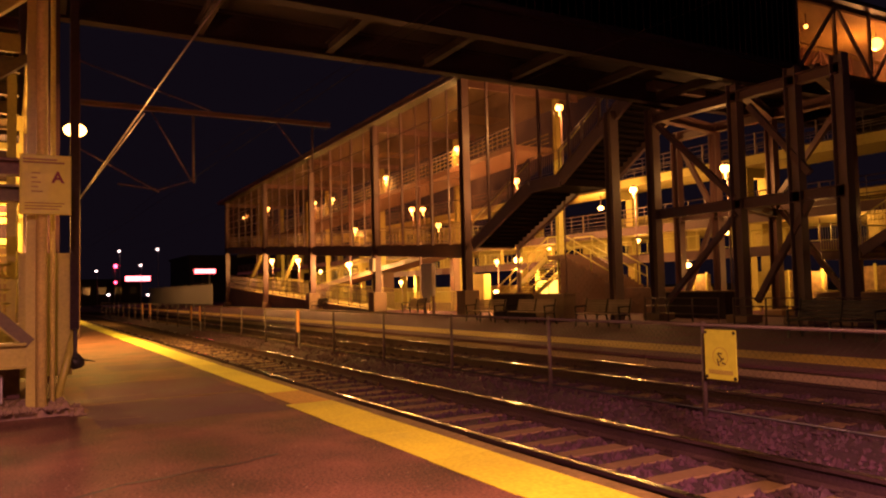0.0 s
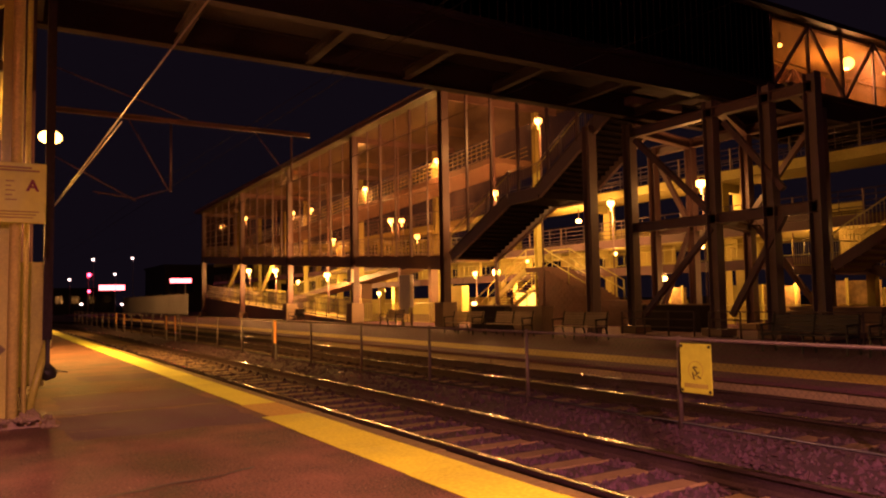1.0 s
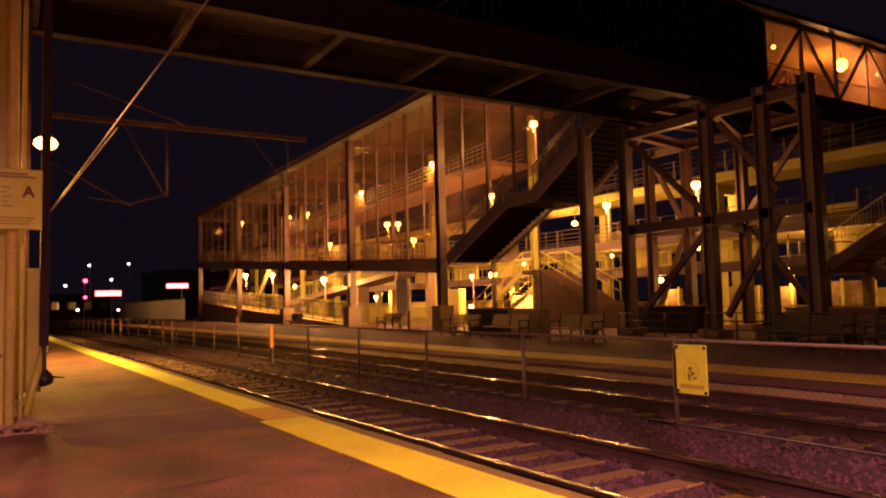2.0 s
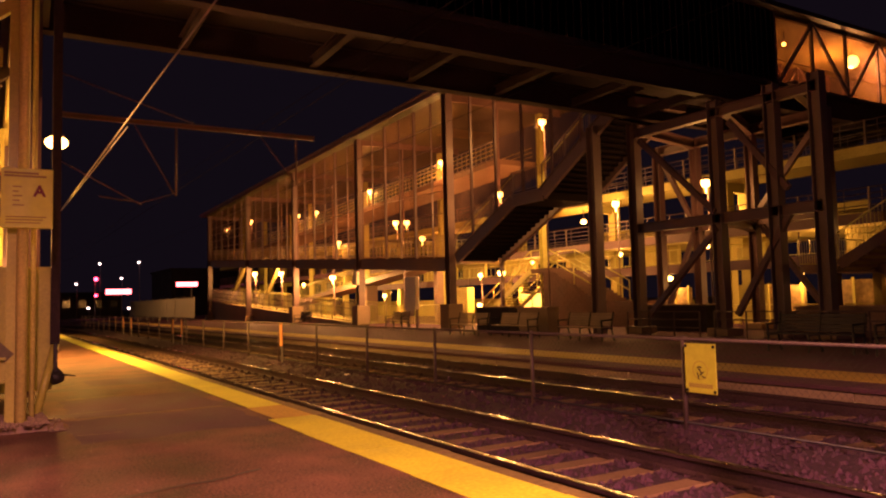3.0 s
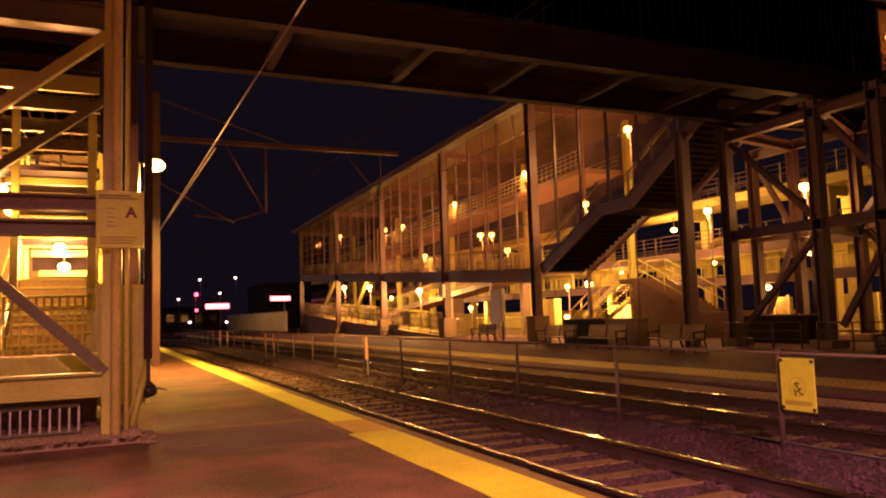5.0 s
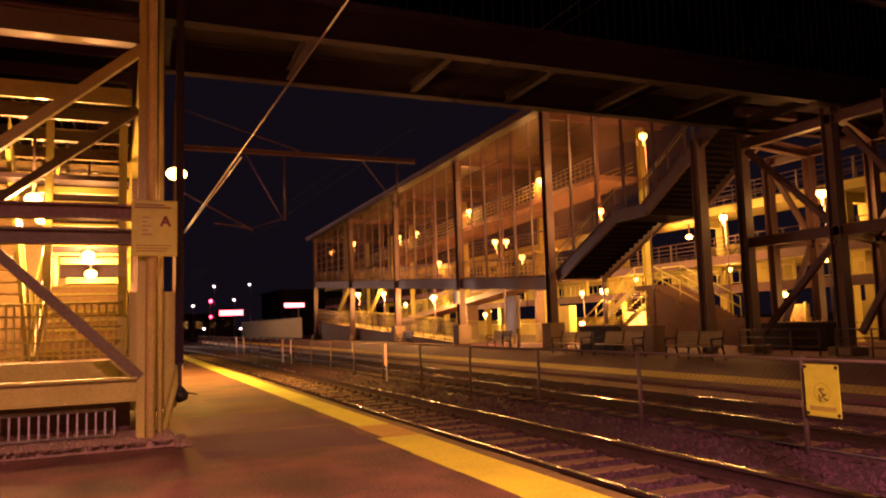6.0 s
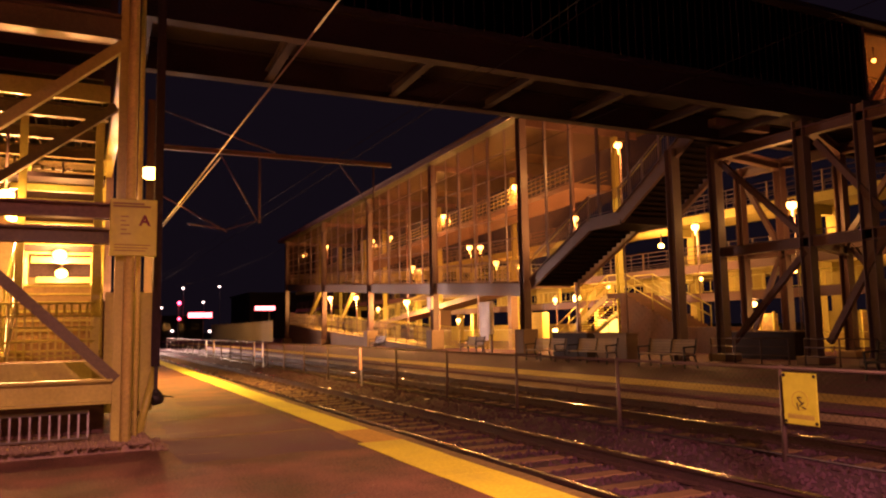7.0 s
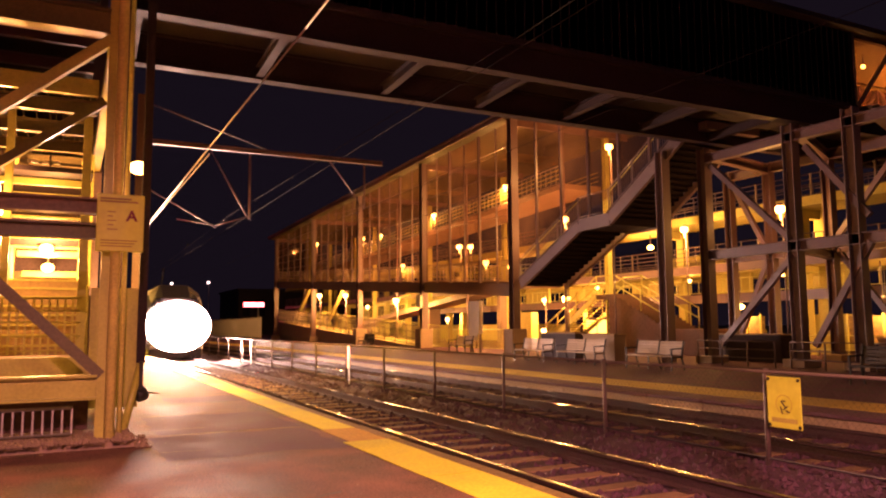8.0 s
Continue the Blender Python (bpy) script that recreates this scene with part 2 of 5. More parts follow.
far = tagged(part("far_platform", made(box, 11.05, 90, -40, 130, -0.6, 0.0), FARASPHALT), "dark asphalt platform across the tracks", "platform", kind="structure")

# ballast bed with a shoulder under each track
bm = bmesh.new()
prof = [(3.7, -0.34), (4.0, -0.306), (5.9, -0.306), (6.5, -0.34), (7.2, -0.20), (7.9, -0.34), (8.4, -0.300), (10.4, -0.300), (10.75, -0.33), (11.1, -0.36)]
NX, NY = 60, 260
grid = []
for j in range(NY + 1):
    y = -14 + 134 * (j / NY) ** 1.7
    row = []
    for i in range(NX + 1):
        x = 3.7 + 7.4 * i / NX
        z = np.interp(x, [p[0] for p in prof], [p[1] for p in prof])
        z += (0.03 * noise.noise((x * 3, y * 3, 0)) + 0.02 * noise.noise((x * 9, y * 9, 4))) * (0.4 if min(abs(x - 4.965), abs(x - 9.365)) < 1.2 else 1.0)
        row.append(bm.verts.new((x, y, z)))
    grid.append(row)
for j in range(NY):
    for i in range(NX):
        bm.faces.new((grid[j][i], grid[j][i + 1], grid[j + 1][i + 1], grid[j + 1][i]))
tagged(part("ballast_bed", bm, BALLAST), "dark brown crushed stone ballast between the tracks", "ballast", kind="structure")

# loose stones
rng = np.random.RandomState(3)
def scatter(name, count, x0, x1, y0, y1, zf, size, label, stuff=None):
    base = np.array([(1, 0, 0), (-1, 0, 0), (0, 1, 0), (0, -1, 0), (0, 0, 1), (0, 0, -1)], float)
    tri = np.array([(0, 2, 4), (2, 1, 4), (1, 3, 4), (3, 0, 4), (2, 0, 5), (1, 2, 5), (3, 1, 5), (0, 3, 5)])
    u = rng.rand(count)
    y = y0 + (y1 - y0) * u ** 1.6
    x = x0 + (x1 - x0) * rng.rand(count)
    z = zf(x, y)
    s = size * (0.5 + rng.rand(count, 1, 1)) * (0.6 + 0.6 * rng.rand(count, 1, 3))
    v = base[None] * s * (0.8 + 0.4 * rng.rand(count, 6, 1))
    a = rng.rand(count) * 6.28
    ca, sa = np.cos(a)[:, None], np.sin(a)[:, None]
    vx, vy = v[:, :, 0] * ca - v[:, :, 1] * sa, v[:, :, 0] * sa + v[:, :, 1] * ca
    vv = np.stack([vx + x[:, None], vy + y[:, None], v[:, :, 2] + z[:, None]], 2).reshape(-1, 3)
    ff = (tri[None] + 6 * np.arange(count)[:, None, None]).reshape(-1, 3)
    me = bpy.data.meshes.new(name)
    me.from_pydata(vv.tolist(), [], ff.tolist())
    me.materials.append(stuff or STONE)
    return tagged(new(name, me), label, "gravel", kind="stuff")
def bedz(x, y):
    """Height of the loose stones; they lie deeper where a tie is bedded."""
    on_tie = (abs((y + 2.305) % 0.61 - 0.305) < 0.13) & ((abs(x - 4.965) < 1.2) | (abs(x - 9.365) < 1.2))
    return np.interp(x, [p[0] for p in prof], [p[1] for p in prof]) + 0.005 - 0.06 * on_tie
scatter("ballast_stones", 26000, 3.75, 10.7, 2.0, 34, bedz, 0.034, "loose crushed brown ballast stones between the rails")

# the line runs straight to 58 m, bends away on a curve and goes on
def line_pose(d):
    """A place on the near track, d metres along it."""
    bend = max(0.0, d - 58.0)
    a = min(bend / 80.0, radians(62))
    rest = bend - a * 80.0
    x = 4.965 - 80.0 * (1 - math.cos(a)) - rest * math.sin(a)
    y = min(d, 58.0) + 80.0 * math.sin(a) + rest * math.cos(a)
    return pose(x, y, RAIL, 0, 0, math.degrees(a))


# rails
def rail_mesh(bm, x, top, y0, y1):
    sec = [(-0.075, -0.17), (-0.075, -0.155), (-0.012, -0.135), (-0.012, -0.045), (-0.036, -0.035), (-0.036, -0.004), (0.036, -0.004), (0.036, -0.035), (0.012, -0.045), (0.012, -0.135), (0.075, -0.155), (0.075, -0.17)]
    ends = [[bm.verts.new((x + a, y, top + b)) for a, b in sec] for y in (y0, y1)]
    for i in range(len(sec)):
        k = (i + 1) % len(sec)
        bm.faces.new((ends[0][i], ends[0][k], ends[1][k], ends[1][i]))
    bm.faces.new(ends[0]); bm.faces.new(ends[1][::-1])
TRACKS = (4.965, 9.365)
tie_me = None
for ti, cx in enumerate(TRACKS):
    trk = thing("railway_track", "steel rails on ties in brown ballast", "track", "the two tracks", kind="structure")
    for s in (-0.7525, 0.7525):
        r = part("rail", made(rail_mesh, cx + s, RAIL, -30, 58), RUST, trk, "rusty rail with a polished head")
        part("rail_head", made(box, cx + s - 0.030, cx + s + 0.030, -30, 58, RAIL - 0.004, RAIL + 0.002), RAILTOP, r, "polished running surface")
    if tie_me is None:
        o = part("tie", made(box, -1.28, 1.28, -0.12, 0.12, -0.18, 0.0, 0.015), TIE, trk)
        tie_me = o.data
        bpy.data.objects.remove(o)
        o = bmesh.new()
        for s in (-0.7525, 0.7525):
            box(o, s - 0.18, s + 0.18, -0.09, 0.09, 0.0, 0.022)
            for e in (-0.11, 0.11):
                box(o, s + e - 0.02, s + e + 0.02, -0.05, 0.05, 0.02, 0.055)
        o = part("tie_plate", o, RUST, trk)
        plate_me = o.data
        bpy.data.objects.remove(o)
    for k in range(99):
        y = -2.0 + 0.61 * k
        piece("tie", tie_me, pose(cx + 0.03 * math.sin(k * 7.3), y, RAIL - 0.17 + 0.006 * math.sin(k * 3.1), 0, 0, 0.8 * math.sin(k * 2.3)), trk)
        if k < 50:
            piece("tie_plate", plate_me, pose(cx, y, RAIL - 0.172), trk)

    far_rails = bmesh.new()
    for s in (-0.7525, 0.7525):
        ends = []
        for k in range(0, 64):
            m = line_pose(58.0 + 4.0 * k) @ pose(cx - 4.965 + s, 0, -0.08)
            ends.append(tuple(m.translation))
        for a, b in zip(ends, ends[1:]):
            bar(far_rails, a, b, 0.07, 0.16)
    part("far_rail", far_rails, RUST, trk, "rails bending away in the distance")

# platform edges: coping stones and tactile strips
cop = part("coping_stone", made(box, -0.085, 0.085, -0.745, 0.745, -0.5, 0.0, 0.012), COPING, near)
cop_me = cop.data
tac_bm = made(box, -0.30, 0.30, -0.608, 0.608, -0.03, 0.006)
tac = part("tactile_tile", tac_bm, YELLOW, near)
tac_me = tac.data
cop.matrix_basis, tac.matrix_basis = pose(3.635, -29.25, 0), pose(3.24, -29.39, 0)
for k in range(1, 58):
    piece("coping_stone", cop_me, pose(3.635 + 0.006 * math.sin(k * 5.1), -29.25 + 1.5 * k, 0.004 * math.sin(k * 2.7)), near)
# beyond 10.6 m the strip is narrower; one stretch is worn bare
slim = part("tactile_tile", made(box, -0.235, 0.235, -0.608, 0.608, -0.03, 0.006), YELLOW, near)
slim.matrix_basis = pose(3.305, -29.39 + 1.22 * 33, 0)
bare = part("tactile_tile", made(box, -0.25, 0.25, -0.608, 0.608, -0.03, 0.005), YELLOW_WORN, near, "tactile tile worn to a dull tan")
bare.matrix_basis = pose(3.29, -29.39 + 1.22 * 32, 0)
for k in range(1, 71):
    if k in (32, 33):
        continue
    piece("tactile_tile", tac_me if k < 32 else slim.data, pose((3.24 if k < 32 else 3.305) + 0.006 * math.sin(k * 3.3), -29.39 + 1.22 * k, 0.002 * math.sin(k * 1.9)), near)
fcop = part("coping_stone", made(box, -0.4, 0.4, -0.745, 0.745, -0.07, 0.0, 0.01), PATCH, far)
fface = part("edge_block", made(box, -0.15, 0.15, -0.745, 0.745, -0.5, -0.075, 0.01), CONCRETE, far)
ftac = part("tactile_tile", made(box, -0.62, 0.62, -0.608, 0.608, -0.03, 0.006), YELLOW_WORN, far)
ms = fcop.data, fface.data, ftac.data
fcop.matrix_basis, fface.matrix_basis, ftac.matrix_basis = pose(11.13, -20, 0.004), pose(10.93, -20, 0), pose(12.2, -20, 0.002)
for k in range(1, 85):
    piece("coping_stone", ms[0], pose(11.13, -20 + 1.5 * k, 0.004 + 0.003 * math.sin(k * 2.2)), far)
    piece("edge_block", ms[1], pose(10.93 + 0.005 * math.sin(k * 4.4), -20 + 1.5 * k, 0), far)
for k in range(1, 100):
    piece("tactile_tile", ms[2], pose(12.2, -20 + 1.22 * k, 0.002 + 0.001 * math.sin(k)), far)

# asphalt patches and a long crack
def ribbon(bm, pts, w, z):
    last = None
    for i, (x, y) in enumerate(pts):
        ww = w * (0.6 + 0.5 * abs(math.sin(i * 2.1)))
        a, b = bm.verts.new((x, y - ww, z)), bm.verts.new((x + 0.01, y + ww, z))
        if last:
            bm.faces.new((last[0], a, b, last[1]))
        last = (a, b)
bm = bmesh.new()
ribbon(bm, [(-1.2 + 0.16 * i, 5.42 + 0.048 * i + 0.03 * math.sin(i * 1.7) + 0.03 * math.sin(i * 0.6)) for i in range(21)], 0.03, 0.004)
part("crack", bm, INK, near, "dark crack in the asphalt")
for n, (x0, x1, y0, y1) in enumerate(((0.80, 2.90, 8.75, 10.66), (0.95, 2.90, 10.80, 13.05), (1.6, 3.0, 15.2, 16.4))):
    bm = bmesh.new()
    rim = [(x0 + (x1 - x0) * k / 12, y0) for k in range(12)] + [(x1, y0 + (y1 - y0) * k / 10) for k in range(10)]
    rim += [(x1 - (x1 - x0) * k / 12, y1) for k in range(12)] + [(x0, y1 - (y1 - y0) * k / 10) for k in range(10)]
    bm.faces.new([bm.verts.new((min(x + 0.13 * noise.noise((x * 2.3, y * 2.3, n)), 2.92 + 0.08 * (y > 11)), y + 0.16 * noise.noise((x * 2.1, y * 2.1, n + 9)), 0.002)) for x, y in rim])
    part("asphalt_patch", bm, PATCH, near)
for (xa, ya, xb, yb, w) in ((1.02, 13.08, 2.42, 13.46, 0.05), (0.92, 11.30, 1.65, 11.34, 0.03), (1.05, 10.72, 2.80, 10.73, 0.035), (0.80, 9.32, 1.30, 9.26, 0.022)):
    bm = bmesh.new()
    ribbon(bm, [(xa + (xb - xa) * k / 12, ya + (yb - ya) * k / 12 + 0.02 * math.sin(k * 1.9)) for k in range(13)], w / 2, 0.007)
    part("joint", bm, SEAM, near, "pale raised joint in the asphalt")
scatter("platform_grit", 500, -1.5, 2.9, 3.6, 16, lambda x, y: 0.0 * x + 0.002, 0.0065, "pale specks of grit on the platform", CONCRETE)

# ---- fence between the tracks ----
FX = 7.2
fence = thing("track_fence", "low chain-link fence with steel posts between the tracks", "fence")
post_ys = [0.3 + 2.97 * k for k in range(0, 26)]
pm = None
for y in post_ys:
    if pm is None:
        o = part("fence_post", made(tube, (0, 0, -0.4), (0, 0, 0.92), 0.03, 8), FENCEGREY, fence)
        pm = o.data
        o.matrix_basis = pose(FX, y, 0)
    else:
        piece("fence_post", pm, pose(FX, y, 0, 0.8 * math.sin(y), 0.8 * math.cos(y * 3)), fence)
part("top_rail", made(tube, (FX, post_ys[0], 0.88), (FX, post_ys[-1], 0.88), 0.021, 6), FENCEGREY, fence)
part("bottom_rail", made(tube, (FX, post_ys[0], -0.12), (FX, post_ys[-1], -0.12), 0.016, 6), IRON, fence)
def chain_link(bm, y0, y1, z0, z1, step, r):
    h = z1 - z0
    n = int((y1 - y0 + h) / step)
    for k in range(n):
        for sgn in (1, -1):
            a = y0 - h + k * step
            p0, p1 = (a, z0), (a + h, z1)
            lo, hi = max(p0[0], y0), min(p1[0], y1)
            if hi - lo < 0.02:
                continue
            q0, q1 = (lo, z0 + lo - a), (hi, z0 + hi - a)
            if sgn < 0:
                q0, q1 = (q0[0], z0 + z1 - q0[1]), (q1[0], z0 + z1 - q1[1])
            bar(bm, (FX + 0.024, q0[0], q0[1]), (FX + 0.024, q1[0], q1[1]), r, r)
part("chain_link_mesh", made(chain_link, 1.0, 34.0, -0.1, 0.88, 0.085, 0.0018), IRON, fence, "thin dark wire mesh")

warn = thing("warning_sign", "yellow warning sign with a crossing-ban symbol on the fence", "sign", at=pose(FX - 0.06, 5.94, 0.545, 0, 0, 0))
part("plate", made(box, -0.006, 0.006, -0.225, 0.225, -0.29, 0.29, 0.004), SIGNYELLOW, warn)
bm = bmesh.new()
for y, z, ln, a in ((0.01, 0.015, 0.09, 50), (-0.02, -0.03, 0.08, -35), (0.035, -0.06, 0.09, 75), (-0.05, -0.07, 0.06, 20), (0.0, 0.05, 0.05, 10)):
    c, s = math.cos(radians(a)), math.sin(radians(a))
    y, z, ln = y * 0.95, z * 0.95 - 0.03, ln * 0.95
    bar(bm, (-0.009, y - c * ln / 2, z - s * ln / 2), (-0.009, y + c * ln / 2, z + s * ln / 2), 0.004, 0.014)
part("symbol", bm, INK, warn, "small dark crossing symbol")
bm = bmesh.new()
for k in range(24):
    a, b = k * math.pi / 12, (k + 1) * math.pi / 12
    bar(bm, (-0.008, 0.105 * math.cos(a), -0.02 + 0.105 * math.sin(a)), (-0.008, 0.105 * math.cos(b), -0.02 + 0.105 * math.sin(b)), 0.003, 0.008)
part("ring", bm, mat("faded_ring", (0.52, 0.45, 0.05), 0.5, vary=0.3, grain=60), warn)
part("text_bar", made(box, -0.009, -0.006, -0.17, 0.17, -0.225, -0.175), mat("sign_ochre", (0.40, 0.34, 0.05), 0.5, vary=0.3, grain=60), warn)
for y in (-0.2, 0.2):
    for z in (-0.26, 0.26):
        part("bolt", made(disc, (-0.008, y, z), 0.02, (1, 0, 0), 8, 0.012), IRON, warn)
for z in (-0.2, 0.2):
    part("clamp", made(box, 0.006, 0.035, -0.1, 0.24, z - 0.015, z + 0.015), GALV, warn)

def marker(y):
    m = thing("marker_post", "flat orange marker board clamped to the track fence", "marker", "fence markers", at=pose(FX - 0.05, y, 0))
    part("board", made(box, -0.02, 0.0, -0.11, 0.11, 0.24, 0.88, 0.006), ORANGE, m)
    part("stake", made(box, 0.0, 0.03, -0.03, 0.03, -0.4, 0.7), GALV, m)
for y in (20.7, 33.6, 35.4, 47.0, 50.0):
    marker(y)


for x, y in ((7.1, 16.0),):
    lit = thing("litter", "scrap of pale paper lying on the ballast", "litter", "litter", at=pose(x, y, -0.27, 8, 5, 30 * y))
    part("scrap", made(box, -0.07, 0.07, -0.05, 0.05, 0.0, 0.05, 0.015), SIGNWHITE, lit)

# ---- lamps ----
def post_lamp(x, y, z, floor, watts, name="post_lamp", label="sodium lamp glowing amber on a slim steel post", group="post lamps", bulb=BULB, r=0.15):
    t = thing(name, label, "lamp", group, at=pose(x, y, floor))
    h = z - floor
    part("post", made(tube, (0.1, 0, 0), (0.1, 0, h - 0.1), 0.04, 8, 0.03), STEEL, t)
    bm = bmesh.new()
    tube(bm, (0.1, 0, h - 0.1), (0, 0, h + 0.12), 0.03, 6)
    tube(bm, (0, 0, h + 0.06), (0, 0, h + 0.20), r * 1.15, 12, r * 0.5)
    part("hood", bm, STEEL, t)
    bm = made(ball, (0, 0, h - 0.03), r * 1.1, 12)
    # glowing stem below the globe stands for lamplight on the post
    if bulb is BULB:
        tube(bm, (0, 0, h - 0.03 - 2.6 * r), (0, 0, h - 0.03 - 0.5 * r), r * 0.08, 10, r * 0.22)
    part("globe", bm, bulb, t, "glowing amber globe with a glowing stem for the lit post" if bulb is BULB else "glowing globe")
    if watts:
        sodium(t, (-0.32, 0, h - 0.28), watts, 0.15, color=GOLD)
    return t


# ---- near-side stair tower ----
def hcolumn(bm, x, y, z0, z1, w, h, turn=False):
    ibeam(bm, (x, y, z0), (x, y, z1), w, h, 0.03, turn)
tower = thing("stair_tower", "tan steel stair tower with braces, beams and a lit stair inside", "stair tower")
part("column", made(hcolumn, 0.205, 10.34, 0.0, 9.4, 0.10, 0.2), STEEL_TAN, tower)
part("column", made(hcolumn, -5.2, 10.3, 0.0, 9.4, 0.26, 0.26), STEEL_TAN, tower)
part("column", made(hcolumn, 0.72, 16.6, 0.0, 11.9, 0.20, 0.22), HALLSTEEL, tower)
part("column", made(hcolumn, -5.2, 16.6, 0.0, 11.9, 0.36, 0.36), STEEL, tower)
part("column", made(hcolumn, 0.28, 20.0, 0.0, 11.9, 0.3, 0.3), STEEL, tower)
# beams and braces in shade get the darkened tan colour
for z, hh in ((5.40, 0.34), (2.98, 0.2), (2.66, 0.2), (0.72, 0.30)):
    part("beam", made(ibeam, (-5.2, 10.3, z), (0.16, 10.3, z), 0.2, hh, 0.03), BEAMPAINT if 2.9 < z < 3 else SHADED_TAN if z > 5 or 2 < z < 2.9 else STEEL_TAN, tower)
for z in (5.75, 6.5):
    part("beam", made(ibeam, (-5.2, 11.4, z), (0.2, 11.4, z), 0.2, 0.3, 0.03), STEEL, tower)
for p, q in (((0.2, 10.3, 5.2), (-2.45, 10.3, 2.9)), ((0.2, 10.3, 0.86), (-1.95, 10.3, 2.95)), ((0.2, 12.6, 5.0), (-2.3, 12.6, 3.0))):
    part("brace", made(bar, p, q, 0.13, 0.13), SHADED_TAN if p[1] > 12 or p[2] < 1 else STEEL_TAN, tower)
for x in (0.28, -5.2):
    part("beam", made(ibeam, (x, 10.45, 5.4), (x, 19.8, 5.4), 0.2, 0.3, 0.03), STEEL_TAN, tower)
    part("base_plate", made(box, x - 0.25, x + 0.25, 10.05, 10.55, 0.0, 0.05, 0.008), STEEL_TAN, tower)
part("base_plate", made(box, 0.50, 0.94, 16.38, 16.82, 0.0, 0.06, 0.008), STEEL, tower)
# stair base deck, steps, landings
part("landing", made(box, -4.8, 0.1, 11.3, 13.6, 0.80, 1.02, 0.01), CONCRETE, tower)
part("kick_beam", made(box, -4.8, 0.12, 11.22, 11.3, 0.74, 1.06), STEEL_TAN, tower)
for k in range(8):
    z, y = 1.02 + 0.166 * (k + 1), 13.6 + 0.29 * k
    part("step", made(box, -1.22, 0.02, y, y + 0.31, z - 0.166, z, 0.008), DECKING, tower)
    part("nosing", made(box, -1.2, 0.0, y - 0.025, y - 0.002, z - 0.035, z + 0.004), STEEL_TAN, tower)
part("landing", made(box, -1.3, 0.1, 15.93, 20.9, 2.20, 2.35), DECKING, tower)
# shade under the return flight is put into its colour
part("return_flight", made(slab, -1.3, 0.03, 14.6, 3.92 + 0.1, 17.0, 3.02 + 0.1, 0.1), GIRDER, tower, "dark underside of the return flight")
for k in range(6):
    f = k / 6 + 0.08
    part("carrier", made(box, -1.28, 0.01, 14.6 + 2.4 * f, 14.66 + 2.4 * f, 3.86 - 0.9 * f, 3.90 - 0.9 * f), STEEL_TAN, tower)
part("lintel", made(box, -1.14, -0.04, 17.0, 17.12, 2.88, 3.0), STEEL_TAN, tower)
part("lintel", made(box, -1.15, -0.04, 19.2, 19.32, 2.61, 2.74), STEEL_TAN, tower)
# flat dark sheet stands for the shaded soffit beyond the lintel
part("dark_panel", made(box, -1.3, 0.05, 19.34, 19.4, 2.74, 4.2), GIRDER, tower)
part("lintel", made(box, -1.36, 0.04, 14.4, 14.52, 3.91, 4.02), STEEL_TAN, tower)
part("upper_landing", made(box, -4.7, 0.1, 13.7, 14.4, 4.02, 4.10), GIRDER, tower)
for x in (-1.22, -1.32, -0.02, 0.07):
    part("portal_post", made(box, x - 0.03, x + 0.03, 16.9, 16.97, 2.35, 4.9), STEEL_TAN, tower)
for x in (-1.3, 0.07):
    part("stringer", made(bar, (x, 13.4, 0.95), (x, 16.0, 2.3), 0.06, 0.32), STEEL_TAN, tower)
    for o in (0.55, 1.0):
        part("handrail", made(tube, (x, 13.4, 1.15 + o), (x, 16.0, 2.4 + o), 0.022, 6), STEEL_TAN, tower)
    for y, z in ((13.5, 1.0), (14.9, 1.7), (16.0, 2.3)):
        part("rail_post", made(tube, (x, y, z), (x, y, z + 1.15), 0.025, 6), STEEL_TAN, tower)
part("side_post", made(box, -0.07, 0.06, 13.3, 13.43, 0.9, 5.1), STEEL_TAN, tower)
part("side_post", made(box, -1.16, -1.05, 13.3, 13.43, 2.0, 5.1), STEEL_TAN, tower)
# added sheet; keeps the space under the stair dark
part("shade_sheet", made(box, -4.8, 0.1, 11.24, 11.3, 0.1, 0.74), BRICK, tower, "dark sheet put in for the shade under the stair")
part("side_post", made(box, 0.06, 0.2, 17.2, 17.34, 0.9, 5.1), STEEL_TAN, tower)
part("back_wall", made(box, -4.8, 0.2, 21.0, 21.15, 0.0, 8.0), DECKING, tower)
part("front_fascia", made(box, -4.7, 0.1, 12.3, 12.38, 4.98, 5.24), STEEL_TAN, tower)
part("side_wall", made(box, -4.9, -4.8, 11.3, 21.0, 0.0, 8.0), SHADED_TAN, tower)
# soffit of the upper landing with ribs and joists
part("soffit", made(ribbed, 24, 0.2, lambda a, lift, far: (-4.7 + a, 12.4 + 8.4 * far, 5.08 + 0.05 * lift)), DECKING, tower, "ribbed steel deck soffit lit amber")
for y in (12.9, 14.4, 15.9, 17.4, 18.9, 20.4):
    part("joist", made(ibeam, (-4.7, y, 4.94), (0.1, y, 4.94), 0.12, 0.22, 0.02), SHADED_TAN, tower)
for k in range(4):
    part("louvre", made(box, -1.03 + 0.17 * k, -0.92 + 0.17 * k, 14.46, 14.5, 4.30, 4.35), SIGNWHITE, tower)
part("upper_soffit", made(box, -4.8, 0.1, 11.5, 20.8, 7.0, 7.08), SHADE_BLACK, tower, "dark soffit of the top landing")
for y in (12.0, 13.6, 15.2, 16.8):
    part("upper_joist", made(ibeam, (-4.7, y, 6.86), (0.1, y, 6.86), 0.12, 0.24, 0.02), HALLSTEEL, tower)
